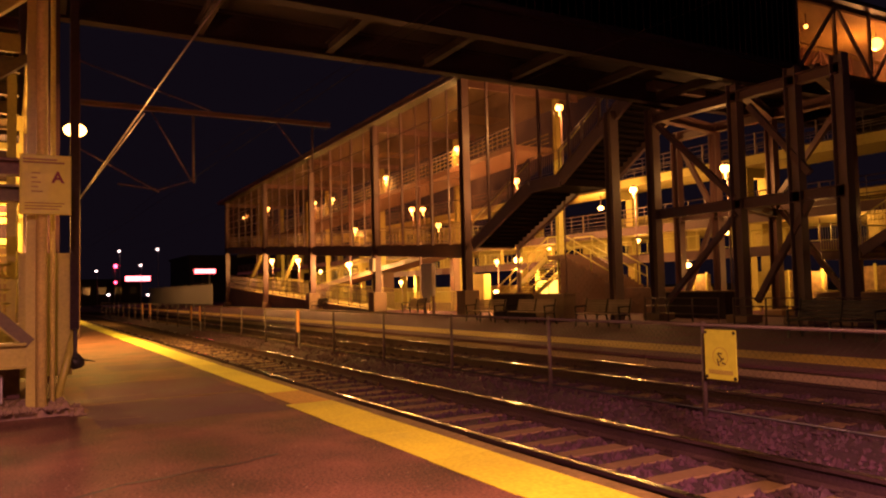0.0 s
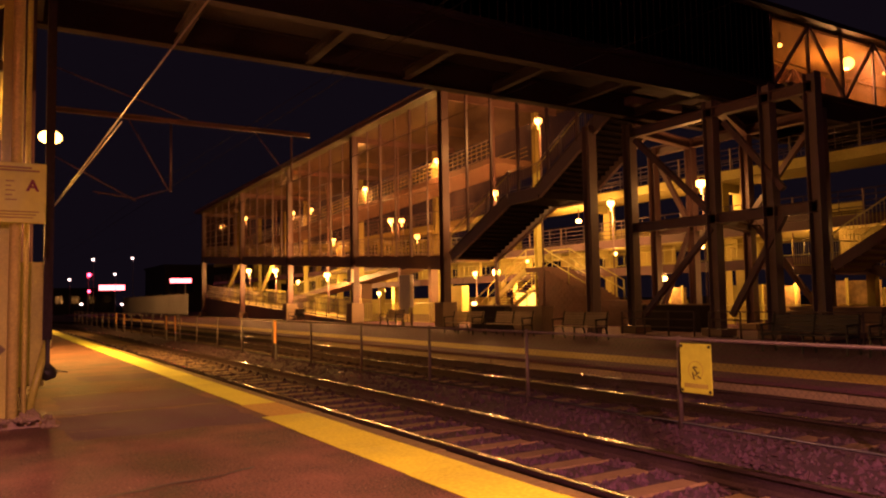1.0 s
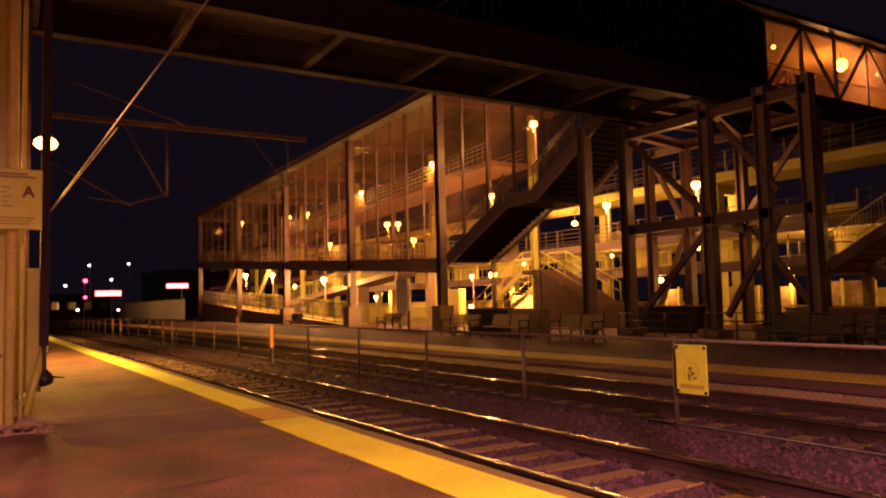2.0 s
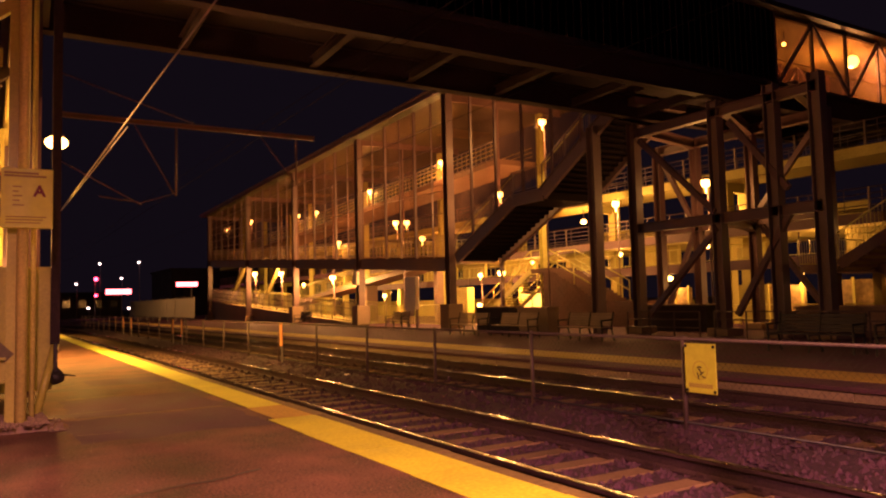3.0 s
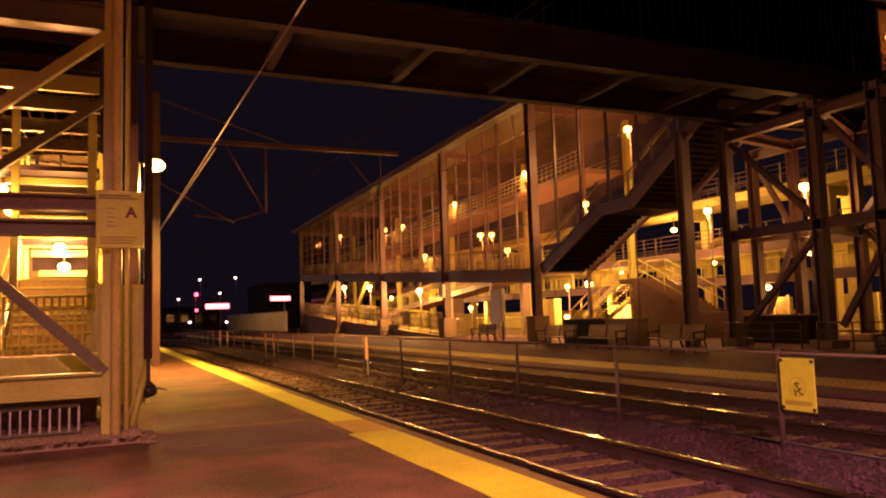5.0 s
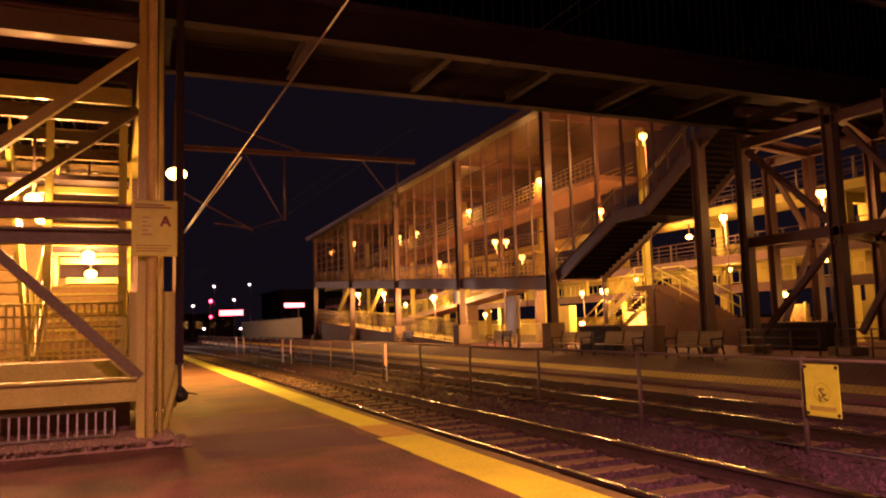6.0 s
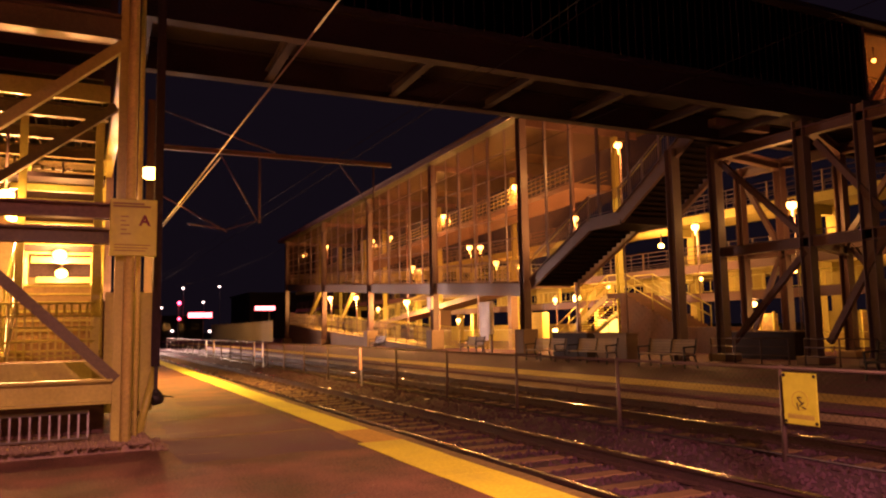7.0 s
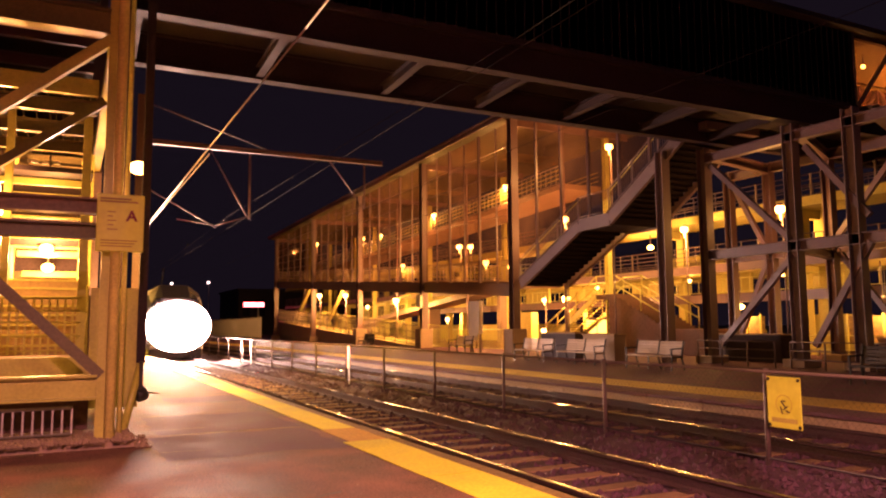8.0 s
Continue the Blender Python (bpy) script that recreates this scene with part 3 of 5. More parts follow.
# inner flight along the far side of the tower
for x in (-2.9, -1.75):
    part("stringer", made(bar, (x, 17.6, 1.0), (x, 13.8, 4.6), 0.07, 0.3), STEEL_TAN, tower)
    for o in (0.6, 1.0):
        part("handrail", made(tube, (x, 17.6, 1.1 + o), (x, 13.8, 4.7 + o * 0.4), 0.022, 6), STEEL_TAN, tower)
for k in range(16):
    part("inner_tread", made(box, -2.86, -1.79, 17.4 - 0.23 * k, 17.66 - 0.23 * k, 1.12 + 0.22 * k, 1.16 + 0.22 * k), DECKING, tower)
# gate of small bars in front of the stair, and a low rail at the foot
def picket_rail(bm, p, q, h, gap, r=0.012, rail=0.02, base=0.08):
    p, q = Vector(p), Vector(q)
    up = Vector((0, 0, 1))
    tube(bm, p + up * h, q + up * h, rail, 6)
    tube(bm, p + up * base, q + up * base, rail * 0.8, 6)
    n = max(1, int((q - p).length / gap))
    for k in range(n + 1):
        a = p + (q - p) * (k / n)
        bar(bm, a + up * base, a + up * h, r * 1.6, r * 1.6)
for z in (1.10, 1.32, 1.54, 1.72, 1.92):
    part("gate_rail", made(tube, (-4.7, 13.2, z), (0.0, 13.2, z), 0.018, 6), STEEL_TAN, tower)
gb = part("gate_bar", made(box, -0.017, 0.017, -0.014, 0.014, 0.02, 0.90), STEEL_TAN, tower)
gb.matrix_basis = pose(-4.7, 13.2, 1.02)
for k in range(1, 44):
    piece("gate_bar", gb.data, pose(-4.7 + 0.109 * k, 13.2, 1.02), tower)
part("foot_rail", made(picket_rail, (-4.9, 10.5, 0.06), (-0.1, 10.5, 0.06), 0.40, 0.105, 0.013, 0.022), GALV, tower)
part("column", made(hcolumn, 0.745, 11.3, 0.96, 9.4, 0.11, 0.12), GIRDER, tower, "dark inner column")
part("downpipe", made(tube, (0.76, 11.3, 0.99), (0.52, 10.95, 0.08), 0.05, 12), STEEL_TAN, tower)
# tan panel, widened so it also covers the train's lamps behind
part("side_screen", made(box, 0.08, 0.72, 11.35, 11.38, 0.35, 2.0), STEEL_TAN, tower, "grimy tan screen between the pipes")
part("thin_pipe", made(tube, (0.45, 10.6, 0.0), (0.45, 10.6, 6.2), 0.03, 8), CONDUIT, tower)
part("conduit", made(tube, (0.315, 10.2, 0.0), (0.315, 10.2, 9.4), 0.062, 14), CONDUIT, tower)
part("plinth", made(box, -5.0, 0.62, 10.0, 11.2, -0.1, 0.10, 0.03), CONCRETE, tower)
rub = scatter("rubble", 3000, -4.6, 0.78, 9.85, 11.0, lambda x, y: np.where(x < 0.6, 0.10, 0.01), 0.019, "broken stones and rubbish at the foot of the stair tower", CONCRETE)
for x, y, z, w in ((-1.35, 13.6, 3.65, 110), (-1.45, 16.5, 3.73, 420), (-0.62, 16.7, 3.02, 200), (-0.63, 18.9, 2.80, 60)):
    lp = thing("wall_lamp", "round amber lamp inside the stair tower", "lamp", "stair tower lamps", at=pose(x, y, z))
    part("globe", made(ball, (0, 0, 0), 0.13, 12, 0.8), BULB, lp)
    part("bracket", made(tube, (0, 0, 0.08), (0, 0, 4.93 - z), 0.02, 6), STEEL, lp)
    if w:
        sodium(lp, (0, -0.3, -0.2), w, 0.12)

coil = thing("cable_bundle", "black bag of cable hanging at the column foot", "cable", at=pose(0.745, 11.2, 0.56))
bm = bmesh.new()
bmesh.ops.create_icosphere(bm, subdivisions=3, radius=0.10)
for v in bm.verts:
    v.co *= 1.0 + 0.55 * noise.noise(v.co * 9.0)
    v.co.z *= 1.25
part("bag", bm, IRON, coil)
part("strap", made(box, -0.025, 0.025, -0.06, 0.08, 0.08, 0.42, 0.008), IRON, coil)
part("tail", made(tube, (0.08, -0.05, 0.0), (0.24, -0.08, -0.03), 0.016, 6, 0.006), IRON, coil)

info = thing("platform_sign", "yellow notice board with a large red letter A", "sign", at=pose(0.35, 10.08, 2.755))
part("board", made(box, -0.275, 0.275, -0.02, 0.02, -0.36, 0.36, 0.008), SIGNYELLOW, info)
part("bracket", made(box, -0.06, 0.06, 0.02, 0.1, -0.3, 0.3), STEEL_TAN, info)
fc = bpy.data.curves.new("letter", "FONT")
fc.body, fc.size, fc.extrude, fc.align_x, fc.offset = "A", 0.185, 0.003, "CENTER", 0.006
fo = new("letter", fc)
fo.parent, fo.matrix_basis = info, pose(0.13, -0.024, 0.03, 90, 0, 0)
fc.materials.append(REDINK)
bm = bmesh.new()
for x0, x1, z in ((-0.24, 0.12, 0.29), (-0.24, 0.20, 0.255)):
    box(bm, x0, x1, -0.024, -0.021, z, z + 0.022)
for k, x1 in enumerate((-0.06, -0.09, -0.05, -0.08, -0.03)):
    box(bm, -0.15, x1, -0.024, -0.021, 0.13 - 0.055 * k, 0.142 - 0.055 * k)
for k in range(3):
    box(bm, -0.22, 0.2 - 0.03 * k, -0.024, -0.021, -0.23 - 0.035 * k, -0.218 - 0.035 * k)
part("text_bar", bm, mat("faded_ink", (0.33, 0.22, 0.03), 0.6, vary=0.2, grain=70, bump=0), info)

def platform_lamp(x, y, h, watts, color=SODIUM):
    t = thing("platform_lamp", "amber sodium street lamp on a bracket arm", "lamp", "platform lamps", at=pose(x, y, 0))
    part("post", made(tube, (0, 0, 0), (0, 0, h + 0.05), 0.06, 10, 0.045), GALV, t)
    part("arm", made(tube, (0, 0, h), (0.42, 0, h + 0.12), 0.03, 8), GIRDER, t)
    part("head", made(box, 0.28, 0.66, -0.13, 0.13, h + 0.06, h + 0.18, 0.03), STEEL, t)
    # globe widened to take in the lamp's bloom
    part("globe", made(ball, (0.45, 0, h - 0.03), 0.31, 16, 0.62), BULB, t)
    sodium(t, (0.5, -0.05, h - 0.25), watts, 0.15, hooded=True, color=color)
platform_lamp(1.14, 24.0, 6.3, 3400, (1.0, 0.53, 0.06))
# next two stand unseen behind the camera, added to light platform and tower
platform_lamp(-1.6, -6.5, 7.6, 12500, UNSEEN_LAMP_PINK)
platform_lamp(2.2, -1.2, 6.6, 1700)
platform_lamp(1.2, 48.0, 6.3, 900, (1.0, 0.53, 0.06))

# ---- footbridge over the tracks ----
bridge = thing("footbridge", "steel footbridge with dark side panels and lit glazing across the tracks", "footbridge")
BZ = 8.15
# girders and cross beams near black by base colour
for y in (16.6, 20.0):
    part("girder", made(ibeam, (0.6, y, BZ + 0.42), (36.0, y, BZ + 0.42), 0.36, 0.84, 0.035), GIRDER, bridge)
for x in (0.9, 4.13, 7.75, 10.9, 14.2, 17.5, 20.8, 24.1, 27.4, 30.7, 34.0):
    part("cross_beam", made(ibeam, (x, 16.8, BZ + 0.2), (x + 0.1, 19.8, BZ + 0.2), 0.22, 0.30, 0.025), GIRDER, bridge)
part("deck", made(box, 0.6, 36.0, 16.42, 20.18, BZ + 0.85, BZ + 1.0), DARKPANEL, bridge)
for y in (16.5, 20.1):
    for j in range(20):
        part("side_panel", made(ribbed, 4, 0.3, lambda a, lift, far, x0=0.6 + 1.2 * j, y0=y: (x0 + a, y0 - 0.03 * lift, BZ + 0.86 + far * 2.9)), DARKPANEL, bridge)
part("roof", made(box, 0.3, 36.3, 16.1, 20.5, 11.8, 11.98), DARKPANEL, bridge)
for y in (16.5, 20.1):
    for k in range(5):
        x = 24.62 + 2.3 * k
        part("glass_pane", made(box, x + 0.06, x + 2.24, y - 0.008, y + 0.008, BZ + 0.98, 11.7), BRIDGEGLASS, bridge).visible_shadow = False
        part("mullion", made(box, x - 0.06, x + 0.06, y - 0.05, y + 0.05, BZ + 0.86, 11.8), STEEL, bridge)
        part("brace", made(bar, (x, y - 0.07, 11.7 if k % 2 else 9.1), (x + 2.3, y - 0.07, 9.1 if k % 2 else 11.7), 0.1, 0.12), STEEL, bridge)
    part("handrail", made(tube, (24.6, y + (0.2 if y < 18 else -0.2), 10.1), (36, y + (0.2 if y < 18 else -0.2), 10.1), 0.025, 6), GALV, bridge)
for k in range(9):
    part("inner_post", made(box, 25.2 + 1.2 * k, 25.28 + 1.2 * k, 19.86, 19.94, BZ + 1.0, 11.6), HALLSTEEL, bridge)
part("end_wall", made(box, 36.0, 36.15, 16.4, 20.2, 8.9, 11.8), CONCRETE_WARM, bridge)
part("ceiling", made(box, 24.5, 36.0, 16.56, 20.04, 11.62, 11.7), CONCRETE_WARM, bridge)
for x, w in ((31.1, 300), (34.0, 0), (26.4, 0)):
    lp = thing("bridge_lamp", "amber lamp hanging inside the glazed bridge", "lamp", "bridge lamps", at=pose(x, 17.3, 11.1))
    part("globe", made(ball, (0, 0, 0), 0.26 if w else 0.08, 12), BULB, lp)
    part("stem", made(tube, (0, 0, 0.06), (0, 0, 0.52), 0.02, 6), STEEL, lp)
    if w:
        sodium(lp, (0, 0.1, -0.3), w, 0.15)

# ---- far-side braced tower below the bridge ----
pier = thing("bridge_tower", "dark braced steel tower carrying the footbridge", "steel tower")
FXC, BXC = 21.5, 26.0
for y in (13.1, 14.65, 16.85, 20.7):
    part("column", made(hcolumn, FXC, y, 0.25, BZ, 0.36, 0.40), PIERSTEEL, pier)
    part("pedestal", made(box, FXC - 0.42, FXC + 0.42, y - 0.42, y + 0.42, 0.0, 0.26, 0.02), CONCRETE, pier)
for y in (15.6, 18.75, 21.5, 23.6):
    part("column", made(hcolumn, BXC, y, 0.25, BZ, 0.34, 0.36), HALLSTEEL, pier)
    part("pedestal", made(box, BXC - 0.4, BXC + 0.4, y - 0.4, y + 0.4, 0.0, 0.26, 0.02), CONCRETE, pier)
for p, q, w in (((FXC, 16.85, 4.02), (FXC, 20.7, 4.02), 0.36), ((FXC, 13.1, 4.02), (FXC, 16.85, 4.02), 0.36), ((BXC, 15.6, 4.3), (BXC, 23.6, 4.3), 0.36), ((FXC, 13.1, 7.72), (FXC, 20.7, 7.72), 0.34), ((BXC, 15.6, 7.95), (BXC, 23.6, 7.95), 0.4), ((FXC, 20.5, 7.9), (BXC, 21.5, 7.9), 0.4), ((FXC, 16.85, 4.02), (BXC, 18.75, 4.02), 0.34), ((FXC, 16.6, 7.9), (BXC, 18.75, 7.9), 0.34), ((FXC, 13.9, 7.9), (BXC, 15.6, 7.9), 0.34)):
    part("beam", made(ibeam, p, q, 0.3, w, 0.03), HALLSTEEL, pier)
for p, q in (((FXC, 20.4, 7.45), (FXC, 17.0, 4.25)), ((FXC, 20.2, 0.7), (FXC, 16.95, 3.7)), ((FXC, 14.2, 3.9), (FXC, 16.3, 0.7)), ((FXC, 14.2, 4.7), (FXC, 16.3, 7.3)), ((BXC, 23.4, 0.7), (BXC, 21.7, 4.1)), ((BXC, 23.4, 7.6), (BXC, 21.7, 4.5)), ((BXC, 15.9, 0.7), (BXC, 18.5, 4.2)), ((BXC, 15.9, 7.6), (BXC, 18.5, 4.7))):
    part("brace", made(bar, p, q, 0.16, 0.2), HALLSTEEL, pier)

# ---- glazed stair and ramp building ----
WX = 20.6
PY = [22.5, 32.9, 43.95, 55.9, 68.4, 82.4]
zbeam = lambda y: 3.0 + 0.0563 * (y - 34.0)
zroof = lambda y: 12.72 - 0.022 * (y - 34.0)
BH = 0.68  # depth of the edge beam
hall = thing("glazed_ramp_hall", "long glazed hall with dark steel posts enclosing lit ramps", "building")
for y in PY[1:]:
    part("post", made(hcolumn, WX - 0.1, y, 0.9 if y < 60 else 0.2, zroof(y) - 0.3, 0.42, 0.42), HALLSTEEL, hall)
    part("pedestal", made(box, WX - 0.55, WX + 0.35, y - 0.42, y + 0.42, 0.0, 1.25 if y < 60 else 0.5, 0.03), CONCRETE, hall)
part("post", made(hcolumn, WX - 0.1, PY[0] - 0.6, 0.0, 8.2, 0.4, 0.4), PIERSTEEL, hall, "grey steel post under the stair")
for a, b in zip(PY[1:-1], PY[2:]):
    p, q = (WX, a + 0.2, zbeam(a) + BH / 2), (WX, b - 0.2, zbeam(b) + BH / 2)
    part("edge_beam", made(bar, p, q, 0.3, BH), BEAMPAINT, hall)
    n = 6
    for k in range(n):
        y0, y1 = a + (b - a) * k / n, a + (b - a) * (k + 1) / n
        bm = bmesh.new()
        vs4 = [bm.verts.new(c) for c in ((WX, y0 + 0.05, zbeam(y0) + BH), (WX, y1 - 0.05, zbeam(y1) + BH), (WX, y1 - 0.05, zroof(y1) - 0.46), (WX, y0 + 0.05, zroof(y0) - 0.46))]
        bm.faces.new(vs4)
        bmesh.ops.solidify(bm, geom=bm.faces[:], thickness=0.012)
        part("glass_pane", bm, GLASS, hall).visible_shadow = False
        if k:
            w = 0.11 if k % 2 == 0 else 0.05
            part("mullion", made(box, WX - w, WX + 0.03, y0 - w / 2, y0 + w / 2, zbeam(y0) + BH, zroof(y0) - 0.44), HALLSTEEL, hall)
    for f in (0.14, 0.28, 0.42, 0.56, 0.70, 0.85):
        za, zb, ta, tb = zbeam(a) + BH, zbeam(b) + BH, zroof(a) - 0.46, zroof(b) - 0.46
        part("transom", made(bar, (WX - 0.03, a + 0.2, za + (ta - za) * f), (WX - 0.03, b - 0.2, zb + (tb - zb) * f), 0.035, 0.03), HALLSTEEL, hall)
# glazing above the open stair
zst = lambda y: np.interp(y, [20.2, 25.3, 27.5, 32.4], [9.2, 6.26, 6.2, 4.0]) + 0.45
SY = (33.0, 30.9, 28.8, 26.7, 24.6, 22.7)
for y0, y1 in zip(SY, SY[1:]):
    bm = bmesh.new()
    bm.faces.new([bm.verts.new(c) for c in ((WX + 0.12, y0 - 0.05, zst(y0)), (WX + 0.12, y1 + 0.05, zst(y1)), (WX + 0.12, y1 + 0.05, zroof(y1) - 0.46), (WX + 0.12, y0 - 0.05, zroof(y0) - 0.46))])
    bmesh.ops.solidify(bm, geom=bm.faces[:], thickness=0.012)
    part("glass_pane", bm, GLASS, hall).visible_shadow = False
    part("mullion", made(box, WX - 0.02, WX + 0.1, y1 - 0.05, y1 + 0.05, zst(y1) - 0.45, zroof(y1) - 0.44), HALLSTEEL, hall)
part("roof", made(slab, WX - 0.6, 28.5, 21.6, zroof(21.6), 84.2, zroof(84.2), 0.22), HALLSTEEL, hall)
part("fascia", made(slab, WX - 0.66, WX - 0.604, 21.6, zroof(21.6) + 0.03, 84.2, zroof(84.2) + 0.03, 0.42), HALLSTEEL, hall, "brown weathered roof edge")
part("gutter", made(tube, (WX - 0.74, 21.6, zroof(21.6) - 0.12), (WX - 0.74, 84.2, zroof(84.2) - 0.12), 0.07, 8), PIERSTEEL, hall)
# shade under the roof is put into the soffit's colour
part("soffit", made(ribbed, 206, 0.3, lambda a, lift, far: (WX - 0.55 + 8.9 * far, 22.0 + a, zroof(22.0 + a) - 0.42 + 0.05 * lift)), SHADED_TAN, hall, "ribbed steel soffit")
part("end_glass", made(box, WX, 26, 83.0, 83.02, 6.5, zroof(83) - 0.4), GLASS, hall).visible_shadow = False
for y in (36.2, 47.5, 60.0):
    part("ceiling_panel", made(ribbed, 8, 0.25, lambda a, lift, far, y0=y: (23.0 + 2.6 * far, y0 + a, zroof(y0) - 1.27 + 0.05 * lift)), DECKING, hall, "ribbed ceiling panel lit amber")
    for x in (23.1, 25.5):
        part("panel_hanger", made(tube, (x, y + 1.0, zroof(y) - 1.27), (x, y + 1.0, zroof(y) - 0.4), 0.02, 6), HALLSTEEL, hall)
# ramps inside
part("ramp", made(slab, WX + 0.2, 23.6, 33.2, 3.7, 83, 6.45, 0.3), BEAMPAINT, hall)
part("ramp", made(slab, 23.9, 26.6, 33.2, 9.2, 83, 7.05, 0.3), BEAMPAINT, hall)
part("ramp_rail", made(picket_rail, (WX + 0.35, 33.4, 3.7), (WX + 0.35, 82.8, 6.45), 1.07, 0.5, 0.014, 0.025), GALV, hall)
part("ramp_rail", made(picket_rail, (23.5, 33.4, 3.7), (23.5, 82.8, 6.45), 1.07, 0.5, 0.014, 0.025), GALV, hall)
part("ramp_rail", made(picket_rail, (24.0, 33.4, 9.2), (24.0, 82.8, 7.05), 1.07, 0.5, 0.014, 0.025), GALV, hall)
for x, za, zb in ((WX + 0.36, 3.7, 6.45), (23.49, 3.7, 6.45), (24.01, 9.2, 7.05), (26.5, 9.2, 7.05)):
    for o in (0.35, 0.6, 0.85):
        part("ramp_bar", made(tube, (x, 33.4, za + o), (x, 82.0, zb + o), 0.02, 6), STEEL_TAN, hall)
for y in PY[1:]:
    part("inner_post", made(hcolumn, 26.7, y, 0.0, zroof(y) - 0.8, 0.3, 0.3), STEEL_TAN, hall)
    part("roof_beam", made(ibeam, (WX, y, zroof(y) - 0.6), (28.3, y, zroof(y) - 0.6), 0.2, 0.4, 0.03), HALLSTEEL, hall)
    part("ramp_hanger", made(box, 23.68, 23.8, y - 0.06, y + 0.06, 0.0, zroof(y) - 0.8), HALLSTEEL, hall)
# ochre of these panels stands for amber light behind the glass
for y0, y1, z1 in ((73.4, 74.8, 10.4), (60.1, 61.2, 9.0)):
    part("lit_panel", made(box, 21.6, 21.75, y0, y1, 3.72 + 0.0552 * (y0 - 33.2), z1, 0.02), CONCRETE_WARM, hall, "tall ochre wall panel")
# lower ramp on its retaining wall
low = thing("entrance_ramp", "concrete access ramp with mesh railing under the hall", "ramp")
part("retaining_wall", made(slab, 20.9, 21.15, 46.0, 0.05, 84.0, 2.05, 2.5), CONCRETE, low)
part("ramp_floor", made(slab, 21.15, 23.2, 46.0, 0.03, 84.0, 2.03, 0.3), CONCRETE_WARM, low)
for y in range(46, 84, 2):
    z = 0.05 + 2.0 * (y - 46) / 38
    part("rail_post", made(tube, (21.05, y, z), (21.05, y, z + 1.4), 0.03, 6), FENCEGREY, low)
for o in (0.12, 0.5, 0.95, 1.38):
    part("rail", made(tube, (21.05, 46, 0.05 + o), (21.05, 84, 2.05 + o), 0.024, 6), FENCEGREY, low)
part("rail_infill", made(picket_rail, (21.05, 46, 0.05), (21.05, 84, 2.05), 1.35, 0.14, 0.01, 0.01), FENCEGREY, low)
part("rail_infill", made(picket_rail, (23.1, 46, 0.05), (23.1, 84, 2.05), 1.35, 0.3, 0.012, 0.02), STEEL_TAN, low)
part("brace", made(bar, (22.6, 82.0, 2.2), (22.6, 76.0, 5.6), 0.3, 0.3), CONCRETE_WARM, low)
part("brace", made(bar, (22.6, 66.0, 4.8), (22.6, 70.0, 2.0), 0.25, 0.25), CONCRETE_WARM, low)
part("return_ramp", made(slab, 23.9, 25.6, 66.0, 1.7, 40.0, 4.1, 0.35), BEAMPAINT, low)
part("rail_infill", made(picket_rail, (23.95, 66.0, 1.7), (23.95, 40.0, 4.1), 1.1, 0.3, 0.012, 0.025), STEEL_TAN, low)
part("ramp_pier", made(box, 24.3, 25.2, 51.0, 51.8, 0, 2.7), BEAMPAINT, low)
part("ramp_pier", made(box, 24.5, 25.0, 41.0, 41.4, 0, 3.6), BEAMPAINT, low)
for y0 in (36.0, 40.0, 44.0):
    part("front_rail", made(picket_rail, (22.4, y0, 0.0), (22.4, y0 + 3.6, 0.0), 1.2, 0.16, 0.012, 0.025), STEEL_TAN, low)

# open stair from the hall to the bridge
ost = thing("open_stair", "dark steel stair with a landing rising to the footbridge", "stair")
SW = 2.75  # width of the stair
def flight(y0, z0, y1, z1, n):
    for x in (WX, WX + SW):
        part("stringer", made(ibeam, (x, y0, z0), (x, y1, z1), 0.16, 0.6, 0.03), PIERSTEEL, ost)
        part("balustrade", made(picket_rail, (x, y0, z0 + 0.3), (x, y1, z1 + 0.3), 1.0, 0.14, 0.009, 0.022), PIERSTEEL, ost)
        part("handrail", made(tube, (x + 0.07, y0, z0 + 1.2), (x + 0.07, y1, z1 + 1.2), 0.024, 6), STEEL_TAN, ost)
        for k in range(4):
            f = k / 3
            part("rail_post", made(box, x - 0.03, x + 0.03, y0 + (y1 - y0) * f - 0.03, y0 + (y1 - y0) * f + 0.03, z0 + (z1 - z0) * f + 0.2, z0 + (z1 - z0) * f + 1.32), PIERSTEEL, ost)
    for k in range(n):
        f, g = k / n, (k + 1) / n
        y, yn = y0 + (y1 - y0) * f, y0 + (y1 - y0) * g
        za, zb = z0 + (z1 - z0) * f - 0.05, z0 + (z1 - z0) * g - 0.05
        # treads and risers are coloured black for the shade underneath
        part("tread", made(box, WX + 0.07, WX + SW - 0.07, min(y, yn) - 0.02, max(y, yn), zb - 0.05, zb), SHADE_BLACK, ost)
        part("riser", made(box, WX + 0.07, WX + SW - 0.07, max(y, yn) - 0.02, max(y, yn), za - 0.05, zb - 0.05), SHADE_BLACK, ost)
flight(32.5, 3.55, 27.45, 5.95, 14)
flight(25.3, 6.0, 20.6, 8.85, 17)
part("landing", made(box, WX + 0.07, WX + SW - 0.07, 25.3, 27.45, 5.75, 5.95), SHADE_BLACK, ost)
for x in (WX, WX + SW):
    part("landing_beam", made(ibeam, (x, 25.3, 5.98), (x, 27.45, 5.95), 0.16, 0.56, 0.03), PIERSTEEL, ost)
    part("balustrade", made(picket_rail, (x, 25.3, 6.28), (x, 27.45, 6.25), 1.0, 0.14, 0.009, 0.022), PIERSTEEL, ost)
part("upper_landing", made(box, WX - 0.04, WX + SW, 19.6, 20.6, 8.6, 8.9), STEEL, ost)

